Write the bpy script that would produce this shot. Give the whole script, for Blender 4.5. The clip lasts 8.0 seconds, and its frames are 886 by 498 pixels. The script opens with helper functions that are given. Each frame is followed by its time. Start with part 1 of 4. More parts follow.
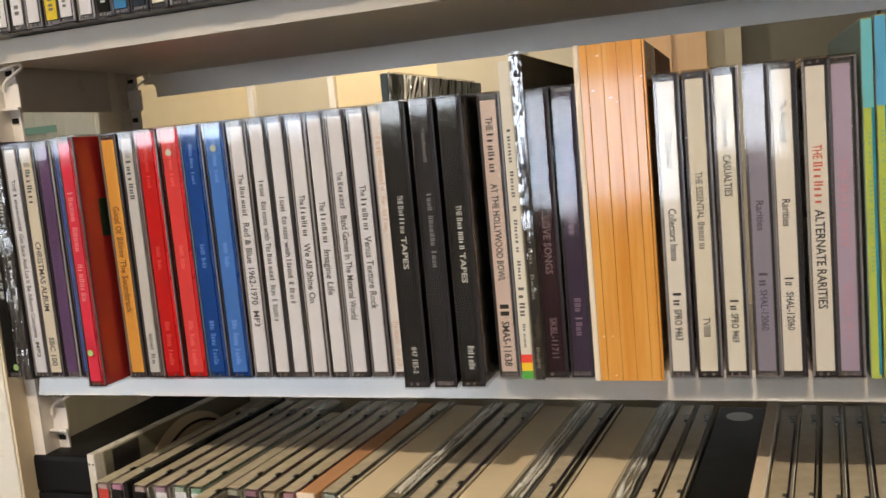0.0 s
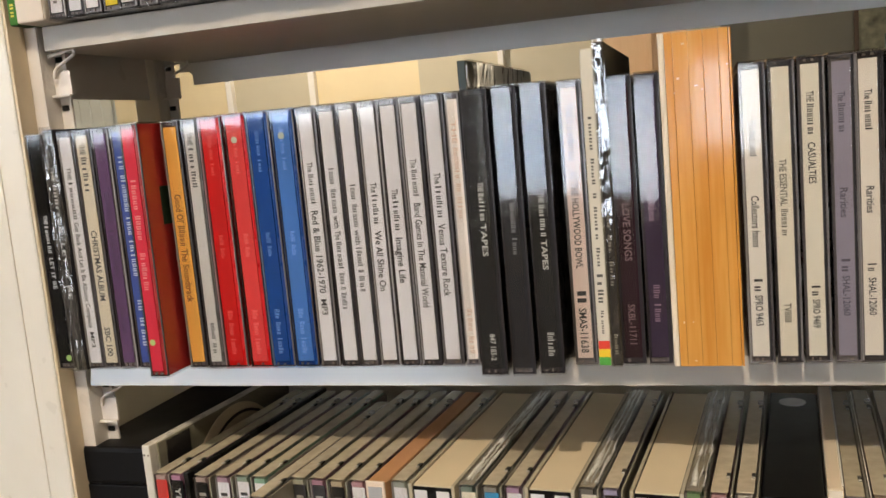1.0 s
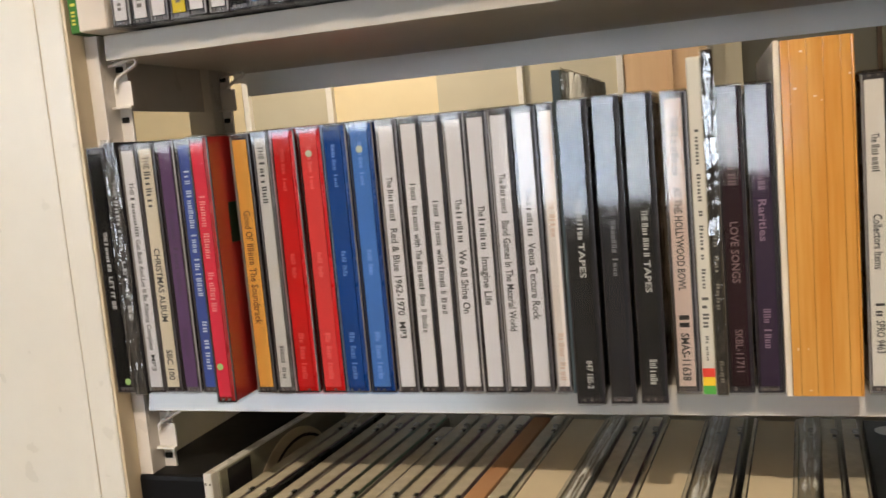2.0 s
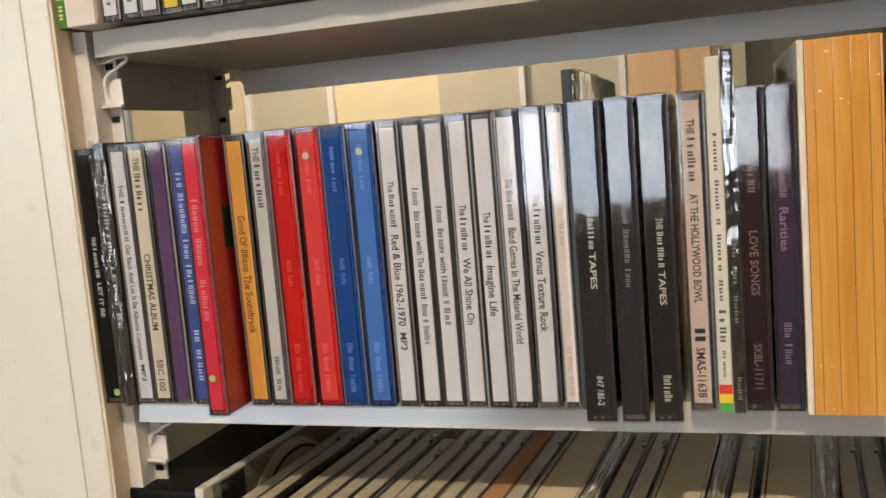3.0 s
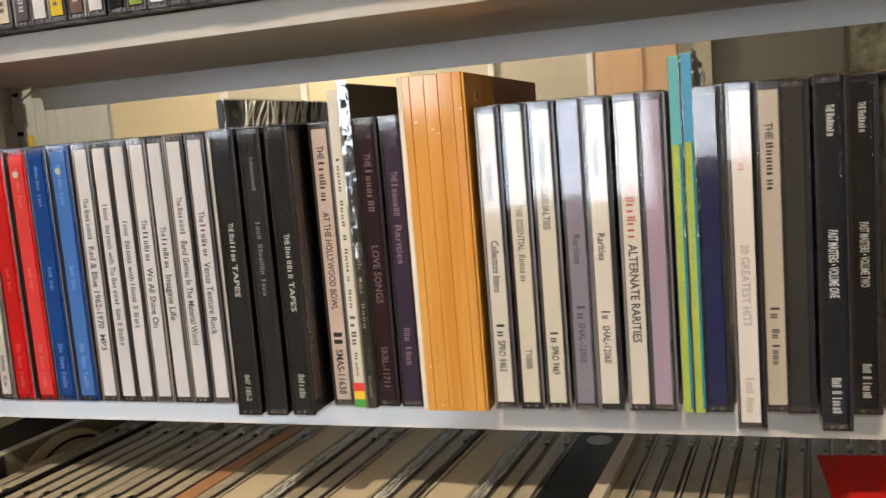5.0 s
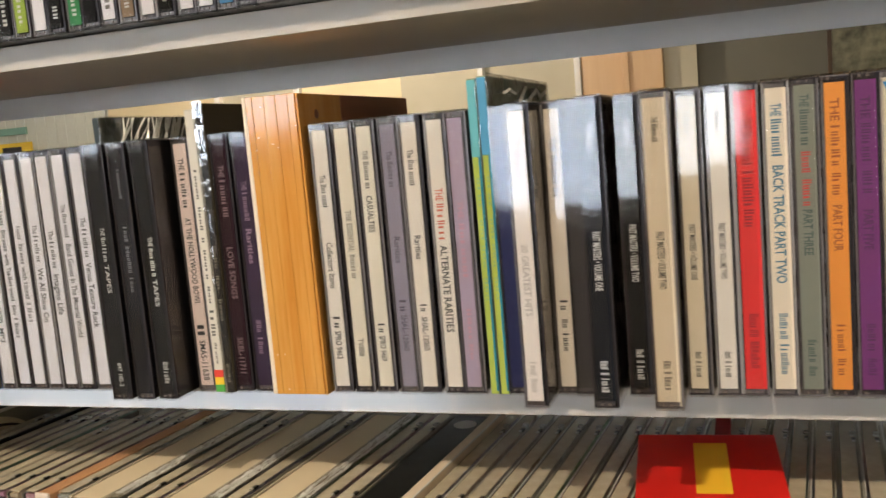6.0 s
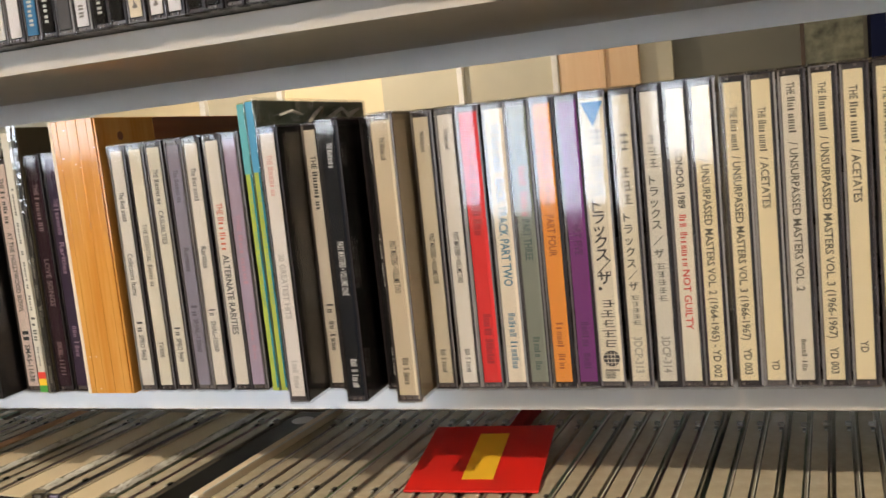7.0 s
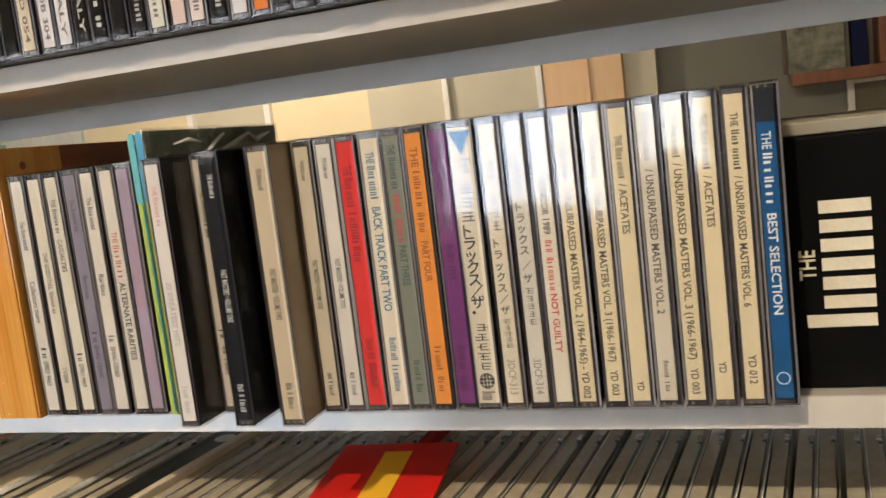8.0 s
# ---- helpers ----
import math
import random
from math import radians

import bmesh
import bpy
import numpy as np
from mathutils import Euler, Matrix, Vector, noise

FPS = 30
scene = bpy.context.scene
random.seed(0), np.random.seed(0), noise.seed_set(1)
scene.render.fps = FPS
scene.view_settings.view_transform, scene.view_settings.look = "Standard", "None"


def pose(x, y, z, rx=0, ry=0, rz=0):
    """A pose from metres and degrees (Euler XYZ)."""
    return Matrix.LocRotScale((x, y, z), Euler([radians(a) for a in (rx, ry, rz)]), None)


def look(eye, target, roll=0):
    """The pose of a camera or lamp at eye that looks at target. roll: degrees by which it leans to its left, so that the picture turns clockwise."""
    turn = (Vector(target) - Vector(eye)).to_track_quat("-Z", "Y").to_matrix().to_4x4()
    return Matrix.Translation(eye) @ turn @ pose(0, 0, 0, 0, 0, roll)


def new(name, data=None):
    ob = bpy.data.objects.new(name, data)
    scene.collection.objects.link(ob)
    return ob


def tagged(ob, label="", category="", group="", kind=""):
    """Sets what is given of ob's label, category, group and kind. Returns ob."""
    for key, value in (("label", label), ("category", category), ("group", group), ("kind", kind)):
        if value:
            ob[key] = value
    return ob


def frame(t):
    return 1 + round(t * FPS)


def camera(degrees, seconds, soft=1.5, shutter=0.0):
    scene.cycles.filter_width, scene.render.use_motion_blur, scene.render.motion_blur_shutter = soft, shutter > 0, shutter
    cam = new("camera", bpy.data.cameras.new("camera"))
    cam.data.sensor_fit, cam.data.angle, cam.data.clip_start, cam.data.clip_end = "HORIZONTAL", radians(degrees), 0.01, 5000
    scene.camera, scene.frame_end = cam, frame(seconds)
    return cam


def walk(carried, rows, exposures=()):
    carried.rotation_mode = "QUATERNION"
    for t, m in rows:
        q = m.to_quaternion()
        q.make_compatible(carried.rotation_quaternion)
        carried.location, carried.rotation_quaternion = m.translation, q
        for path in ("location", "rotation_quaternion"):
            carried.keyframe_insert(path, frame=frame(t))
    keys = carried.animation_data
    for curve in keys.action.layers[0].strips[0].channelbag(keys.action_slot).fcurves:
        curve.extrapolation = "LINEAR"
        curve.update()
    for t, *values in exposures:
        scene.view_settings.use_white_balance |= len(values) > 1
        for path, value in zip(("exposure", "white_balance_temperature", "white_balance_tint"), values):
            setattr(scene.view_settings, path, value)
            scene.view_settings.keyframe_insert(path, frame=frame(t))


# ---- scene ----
cam = camera(53.1, 8.0, shutter=0.2)
METRES, EYE, TILT, LEAN, TURN = 0.525, 1.107, 0.0, 0.0, 19.0
ROWS = [
    (0.0, 0.0, 0.0, 0.0, -0.65, -7.1, 5.2),
    (0.5, -0.0647, 0.0032, -0.0039, -2.34, -7.93, 5.14),
    (1.0, -0.089, 0.0011, 0.0035, -2.58, -7.73, 5.05),
    (1.5, -0.1142, 0.0101, 0.0081, -2.31, -7.23, 5.06),
    (2.0, -0.1518, 0.0477, 0.0094, -1.94, -6.85, 5.01),
    (2.2, -0.1769, 0.0541, 0.0152, -2.33, -6.78, 4.84),
    (3.3, -0.1322, 0.0876, 0.0107, -1.80, -7.04, 4.72),
    (3.5, -0.1128, 0.0821, 0.0051, -2.02, -6.57, 4.5),
    (4.0, -0.0175, 0.0527, 0.0104, -1.96, -6.78, 4.46),
    (4.5, 0.063, 0.0229, 0.012, -1.74, -6.91, 4.45),
    (4.7, 0.0887, 0.0170, 0.0139, -1.73, -7.31, 4.53),
    (5.8, 0.2392, -0.0684, 0.0154, -0.60, -7.28, 4.86),
    (6.0, 0.2707, -0.0879, 0.0115, -0.93, -7.11, 4.91),
    (6.5, 0.3815, -0.1293, 0.0165, -0.75, -6.93, 5.25),
    (7.0, 0.4744, -0.1569, 0.0071, -0.51, -7.02, 5.82),
    (7.5, 0.5252, -0.1682, 0.017, -0.57, -6.83, 6.29),
    (8.0, 0.5753, -0.1706, 0.0199, -0.66, -7.09, 6.76),
]
walk(cam, [(t, pose(0, 0, EYE, TILT, LEAN, TURN) @ pose(METRES * x, METRES * y, METRES * z, 90 + pitch, roll, yaw)) for t, x, y, z, yaw, pitch, roll in ROWS],
     exposures=((0.0, 0.09), (2.0, 0.02), (3.5, 0.04), (4.5, 0.20), (8.0, 0.20)))

# ---- world and light ----
world = bpy.data.worlds.new("world")
scene.world = world
world.use_nodes = True
wn = world.node_tree.nodes
sky = wn.new("ShaderNodeTexSky")
sky.sky_type = "NISHITA"
sky.sun_disc = False
sky.sun_elevation, sky.sun_rotation = radians(40), radians(200)
world.node_tree.links.new(sky.outputs[0], wn["Background"].inputs[0])
wn["Background"].inputs[1].default_value = 0.1
scene.view_settings.exposure = 0.0


def lamp_data(kind, energy, color, size):
    data = bpy.data.lights.new("lamp", kind)
    data.energy, data.color = energy, color
    if kind == "AREA":
        data.shape, data.size = "DISK", size
    else:
        data.shadow_soft_size = size
    return data


WARM = (1.0, 0.815, 0.60)
LAMP = Vector((0.0, -0.97, 2.42))
key = new("ceiling_lamp_light", lamp_data("POINT", 83, WARM, 0.022))
key.location = LAMP
back = new("hall_lamp_light", lamp_data("AREA", 20, (1.0, 0.82, 0.62), 0.16))
back.matrix_world = look((-1.55, 2.75, 2.25), (-1.35, 3.62, 1.3))


# ---- materials ----
MATS = {}


def nodes_of(name):
    m = bpy.data.materials.new(name)
    m.use_nodes = True
    return m, m.node_tree.nodes, m.node_tree.links, m.node_tree.nodes["Principled BSDF"]


def surface(name, color, rough=0.5, metal=0.0, vary=0.08, scale=60.0, bump=0.05, coarse=6.0, spec=0.5, fine=600.0, spread=0.08):
    """Paint, paper or plastic with variation at two scales and a fine relief."""
    if name in MATS:
        return MATS[name]
    m, n, l, p = nodes_of(name)
    co = n.new("ShaderNodeTexCoord")
    a, b, f = n.new("ShaderNodeTexNoise"), n.new("ShaderNodeTexNoise"), n.new("ShaderNodeTexNoise")
    for t, s in ((a, coarse), (b, scale), (f, fine)):
        t.inputs["Scale"].default_value = s
        t.inputs["Detail"].default_value = 4
        l.new(co.outputs["Object"], t.inputs["Vector"])
    add = n.new("ShaderNodeMath")
    add.operation = "ADD"
    l.new(a.outputs[0], add.inputs[0])
    l.new(b.outputs[0], add.inputs[1])
    r = n.new("ShaderNodeMapRange")
    r.inputs[1].default_value, r.inputs[2].default_value = 0.6, 1.4
    r.inputs[3].default_value, r.inputs[4].default_value = 1 - vary, 1 + vary
    l.new(add.outputs[0], r.inputs[0])
    mul = n.new("ShaderNodeVectorMath")
    mul.operation = "SCALE"
    mul.inputs[0].default_value = color
    l.new(r.outputs[0], mul.inputs["Scale"])
    l.new(mul.outputs[0], p.inputs["Base Color"])
    rr = n.new("ShaderNodeMapRange")
    rr.inputs[3].default_value, rr.inputs[4].default_value = max(0.03, rough - spread), min(1, rough + spread)
    l.new(b.outputs[0], rr.inputs[0])
    l.new(rr.outputs[0], p.inputs["Roughness"])
    p.inputs["Metallic"].default_value = metal
    p.inputs["Specular IOR Level"].default_value = spec
    if bump:
        bp = n.new("ShaderNodeBump")
        bp.inputs["Strength"].default_value = bump
        bp.inputs["Distance"].default_value = 0.0006
        l.new(f.outputs[0], bp.inputs["Height"])
        l.new(bp.outputs[0], p.inputs["Normal"])
    MATS[name] = m
    return m


def clear_plastic(name, tint=(0.93, 0.94, 0.95), rough=0.04, gain=1.0, wave=0.02, wavescale=40.0, dust=0.0, edge=0.85):
    """Thin clear polystyrene or film: what lies behind shows through, with a Fresnel gloss."""
    if name in MATS:
        return MATS[name]
    m, n, l, p = nodes_of(name)
    n.remove(p)
    tr, gl, mix = n.new("ShaderNodeBsdfTransparent"), n.new("ShaderNodeBsdfGlossy"), n.new("ShaderNodeMixShader")
    tr.inputs[0].default_value = (*tint, 1)
    gl.inputs["Roughness"].default_value = rough
    fr, po, ga = n.new("ShaderNodeLayerWeight"), n.new("ShaderNodeMath"), n.new("ShaderNodeMath")
    fr.inputs[0].default_value = 0.5
    po.operation, po.inputs[1].default_value = "POWER", 5
    ga.operation, ga.use_clamp = "MULTIPLY_ADD", True
    ga.inputs[1].default_value, ga.inputs[2].default_value = edge, 0.045 * gain
    co, no, bp = n.new("ShaderNodeTexCoord"), n.new("ShaderNodeTexNoise"), n.new("ShaderNodeBump")
    no.inputs["Scale"].default_value = wavescale
    bp.inputs["Strength"].default_value, bp.inputs["Distance"].default_value = wave, 0.002
    l.new(co.outputs["Object"], no.inputs["Vector"])
    l.new(no.outputs[0], bp.inputs["Height"])
    l.new(bp.outputs[0], gl.inputs["Normal"])
    l.new(fr.outputs["Facing"], po.inputs[0])
    l.new(po.outputs[0], ga.inputs[0])
    l.new(ga.outputs[0], mix.inputs[0])
    if dust:
        df, dm, dn, dr = n.new("ShaderNodeBsdfDiffuse"), n.new("ShaderNodeMixShader"), n.new("ShaderNodeTexNoise"), n.new("ShaderNodeMapRange")
        df.inputs[0].default_value = (0.72, 0.65, 0.50, 1)
        dn.inputs["Scale"].default_value, dn.inputs["Detail"].default_value = 180, 6
        dr.inputs[1].default_value, dr.inputs[2].default_value = 0.3, 0.7
        dr.inputs[3].default_value, dr.inputs[4].default_value = dust * 0.9, dust * 1.1
        l.new(co.outputs["Object"], dn.inputs["Vector"])
        l.new(dn.outputs[0], dr.inputs[0])
        l.new(dr.outputs[0], dm.inputs[0])
        l.new(tr.outputs[0], dm.inputs[1])
        l.new(df.outputs[0], dm.inputs[2])
        l.new(dm.outputs[0], mix.inputs[1])
    else:
        l.new(tr.outputs[0], mix.inputs[1])
    l.new(gl.outputs[0], mix.inputs[2])
    l.new(mix.outputs[0], n["Material Output"].inputs[0])
    MATS[name] = m
    return m


def wood(name, c1, c2, rough=0.45, ring=90.0, stretch=(1, 1, 0.06), lines=0.5):
    if name in MATS:
        return MATS[name]
    m, n, l, p = nodes_of(name)
    co, mp = n.new("ShaderNodeTexCoord"), n.new("ShaderNodeMapping")
    mp.inputs["Scale"].default_value = stretch
    l.new(co.outputs["Object"], mp.inputs[0])
    no, wv = n.new("ShaderNodeTexNoise"), n.new("ShaderNodeTexNoise")
    no.inputs["Scale"].default_value, no.inputs["Detail"].default_value = ring, 6
    wv.inputs["Scale"].default_value, wv.inputs["Detail"].default_value = ring * 6, 3
    l.new(mp.outputs[0], no.inputs["Vector"])
    l.new(mp.outputs[0], wv.inputs["Vector"])
    ad = n.new("ShaderNodeMath")
    ad.operation = "MULTIPLY_ADD"
    ad.inputs[1].default_value = lines
    l.new(wv.outputs[0], ad.inputs[0])
    l.new(no.outputs[0], ad.inputs[2])
    ra = n.new("ShaderNodeValToRGB")
    ra.color_ramp.elements[0].position, ra.color_ramp.elements[1].position = 0.5, 1.0
    ra.color_ramp.elements[0].color, ra.color_ramp.elements[1].color = (*c1, 1), (*c2, 1)
    l.new(ad.outputs[0], ra.inputs[0])
    l.new(ra.outputs[0], p.inputs["Base Color"])
    p.inputs["Roughness"].default_value = rough
    MATS[name] = m
    return m


def paper(color, rough=0.75):
    return surface("paper_%02x%02x%02x" % tuple(int(255 * c) for c in color), color, rough, vary=0.04, bump=0.02, spec=0.5 if sum(color) > 0.6 else 0.12)


def plastic(color, rough=0.28):
    return surface("plastic_%02x%02x%02x" % tuple(int(255 * c) for c in color), color, rough, vary=0.1, bump=0.0, coarse=15, spec=0.5 if sum(color) > 0.2 else 0.2)


def ink(color):
    return surface("ink_%02x%02x%02x" % tuple(int(255 * c) for c in color), color, 0.6, vary=0.1, bump=0.0, scale=900)


# one shelf paint in three tones: underside and rear lip lightened for missing light
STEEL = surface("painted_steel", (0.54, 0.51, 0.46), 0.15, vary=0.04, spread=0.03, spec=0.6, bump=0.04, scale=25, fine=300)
STEELU = surface("lightened_underside_steel", (0.66, 0.62, 0.56), 0.5, vary=0.06, spread=0.05, bump=0.05, scale=25, fine=300)
STEELR = surface("lightened_lip_steel", (0.86, 0.85, 0.81), 0.42, vary=0.05, spread=0.05, spec=0.6, bump=0.06, scale=25, fine=300)
UPR = surface("white_upright_paint", (0.80, 0.77, 0.74), 0.3, vary=0.03)
CLEAR = clear_plastic("clear_case", (0.975, 0.975, 0.97), 0.05, 0.95, 0.015)
SMOKE = clear_plastic("smoky_case", (0.93, 0.91, 0.88), 0.05, 0.9, 0.015)
# real dust, but made heavier and paler to lift tops lying in shade
DUSTY = clear_plastic("dusty_case", (0.97, 0.97, 0.96), 0.26, 1.0, 0.006, 90.0, 0.75, 1.3)
DUSTR = clear_plastic("faintly_dusty_case", (0.97, 0.97, 0.96), 0.24, 1.1, 0.0005, 90.0, 0.56, 1.2)
WRAP = clear_plastic("shrink_wrap", (0.98, 0.98, 0.98), 0.09, 3.6, 0.4, 90.0)

# folds of clear film get an opaque white in place of their reflections
FOLDGLINT = surface("white_film_glint", (0.90, 0.92, 0.89), 0.10, vary=0.1, bump=0.0, spec=1.0)
# pale colour painted in for the glint along clear edges
GLINTEDGE = plastic((0.80, 0.79, 0.75), 0.12)
HINGES = [plastic(c, 0.2) for c in ((0.035, 0.031, 0.035), (0.08, 0.072, 0.08), (0.16, 0.15, 0.16), (0.30, 0.29, 0.30))]
ENDS = [plastic(c, 0.15) for c in ((0.055, 0.048, 0.052), (0.10, 0.088, 0.095), (0.16, 0.145, 0.15))]
PEG = plastic((0.22, 0.185, 0.175), 0.15)
WHITE, CREAM, BLACK = (0.77, 0.765, 0.82), (0.74, 0.67, 0.54), (0.007, 0.007, 0.008)
GREY, INK = (0.10, 0.095, 0.09), (0.03, 0.03, 0.035)


# ---- mesh helpers ----
def part(name, bm, material, parent, label=""):
    me = bpy.data.meshes.new(name)
    bm.to_mesh(me)
    bm.free()
    me.materials.append(material)
    ob = new(name, me)
    ob.parent = parent
    return tagged(ob, label)


def box(bm, x0, x1, y0, y1, z0, z1, bevel=0.0):
    r = bmesh.ops.create_cube(bm, size=1, matrix=Matrix.LocRotScale(((x0 + x1) / 2, (y0 + y1) / 2, (z0 + z1) / 2), None, (x1 - x0, y1 - y0, z1 - z0)))
    if bevel:
        es = list({e for v in r["verts"] for e in v.link_edges})
        bmesh.ops.bevel(bm, geom=es, offset=bevel, segments=2, affect="EDGES", profile=0.6)
    return bm


def slab(name, dims, material, parent, label="", bevel=0.0):
    return part(name, box(bmesh.new(), *dims, bevel), material, parent, label)


def base(name, place, label, category, group="", kind="", turn=None):
    ob = new(name)
    ob.empty_display_size = 0.01
    ob.matrix_basis = turn if turn else Matrix.Translation(place)
    return tagged(ob, label, category, group, kind)


FONT_CACHE = {}


def word_mesh(words):
    """Flat mesh of words in the built-in font, from 0 to 1 along x, with its own height on y."""
    if words not in FONT_CACHE:
        cu = bpy.data.curves.new("words", "FONT")
        cu.body, cu.size, cu.resolution_u, cu.offset = words, 1.0, 2, 0.018
        ob = bpy.data.objects.new("words", cu)
        scene.collection.objects.link(ob)
        me = bpy.data.meshes.new_from_object(ob.evaluated_get(bpy.context.evaluated_depsgraph_get()))
        bpy.data.objects.remove(ob)
        co = np.array([v.co[:2] for v in me.vertices])
        FONT_CACHE[words] = (co - [co[:, 0].min(), 0], [list(f.vertices) for f in me.polygons], co[:, 0].max() - co[:, 0].min())
        bpy.data.meshes.remove(me)
    return FONT_CACHE[words]


def lettering(bm, words, start, end, left, high, y, up=False):
    """Words (or, for '#n', a row of n plain bars) running down a spine from z=start to z=end, letter feet at x=left."""
    length = abs(start - end)
    sign = 1 if up else -1

    def quad(a, b, x0, x1):
        z0, z1 = sorted((start + sign * a * length, start + sign * b * length))
        bm.faces.new([bm.verts.new(c) for c in ((x0, y - 0.00005, z0), (x1, y - 0.00005, z0), (x1, y - 0.00005, z1), (x0, y - 0.00005, z1))])

    if words.startswith("#"):
        groups = [int(g) for g in words[1:].split("_")]
        total, k = sum(groups) + len(groups) - 1, 0
        rnd = random.Random(words + str(round(left, 4)))
        for count in groups:
            for i in range(count):
                tall = high * (1.0 if i == 0 else rnd.choice((0.72, 0.78, 0.95)))
                x0, x1 = (left - tall, left) if up else (left, left + tall)
                bars = rnd.choice((1, 2, 2, 2)) if not up else 1
                for j in range(bars):
                    a = k + 0.10 + 0.44 * j
                    quad(a / total, (a + (0.27 if bars == 2 else 0.66 if up else 0.36)) / total, x0, x1)
                k += 1
            k += 1
        return
    if words.startswith("%"):
        count = int(words[1:])
        rnd = random.Random(count + round(left * 1e5))
        for i in range(count):
            a = (i + 0.08) / count
            for j in range(3):
                b = a + (0.08 + 0.30 * j) / count
                u0 = rnd.uniform(0, 0.3)
                quad(b, b + 0.09 / count, left + u0 * high, left + high * rnd.uniform(0.75, 1.0))
            c = left + high * rnd.uniform(0.2, 0.7)
            quad(a + 0.02, a + 0.72 / count, c, c + 0.10 * high)
        return
    if words.startswith("|"):
        count = len(words) - 1
        for i, letter in enumerate(words[1:]):
            co, faces, width = word_mesh(letter)
            tall = length / count
            verts = [bm.verts.new((left + px * high, y - 0.00005, start - (i + 0.82) * tall + py * high)) for px, py in co]
            for f in faces:
                bm.faces.new([verts[q] for q in f])
        return
    co, faces, width = word_mesh(words)
    verts = []
    for px, py in co:
        z = start + sign * px / width * length
        x = left + (py / 0.70 * high) * (1 if not up else -1)
        verts.append(bm.verts.new((x, y - 0.00005, z)))
    for f in faces:
        try:
            bm.faces.new([verts[i] for i in f])
        except ValueError:
            pass


def titles(card, items, left, width, top, length, y, color):
    """Printed lines on a spine card: each item is (from, to, words[, size, colour])."""
    for item in items:
        a, b, words = item[:3]
        size = item[3] if len(item) > 3 else 0.42
        col = item[4] if len(item) > 4 else color
        high = width * size
        feet = left + (width - high) / 2
        if words.startswith("#3_7"):
            words = ("The #" if a >= 0.16 and color == INK and size < 0.46 else "THE #") + words[3:]
        if " #" in words:
            lead, words = words.split(" #")
            cut = a + (b - a) * 0.27
            bm = bmesh.new()
            lettering(bm, lead, top - a * length, top - (cut - 0.04 * (b - a)) * length, feet, high, y)
            part("printed_word", bm, ink(col), card)
            a, words = cut, "#" + words
        bm = bmesh.new()
        lettering(bm, words, top - a * length, top - b * length, feet, high, y)
        part("printed_title", bm, ink(col), card)


def channel(profile, start, end, axis):
    """A closed profile drawn out along x (profile on y, z) or along y (profile on x, z)."""
    bm = bmesh.new()
    rows = [[bm.verts.new((t, a, b) if axis == "x" else (a, t, b)) for a, b in profile] for t in (start, end)]
    k = len(profile)
    for i in range(k):
        bm.faces.new((rows[0][i], rows[0][(i + 1) % k], rows[1][(i + 1) % k], rows[1][i]))
    bm.faces.new(rows[0])
    bm.faces.new(rows[1])
    bmesh.ops.recalc_face_normals(bm, faces=bm.faces[:])
    return bm


# ---- compact disc cases ----
TOP, PITCH = 0.1245, 0.0102


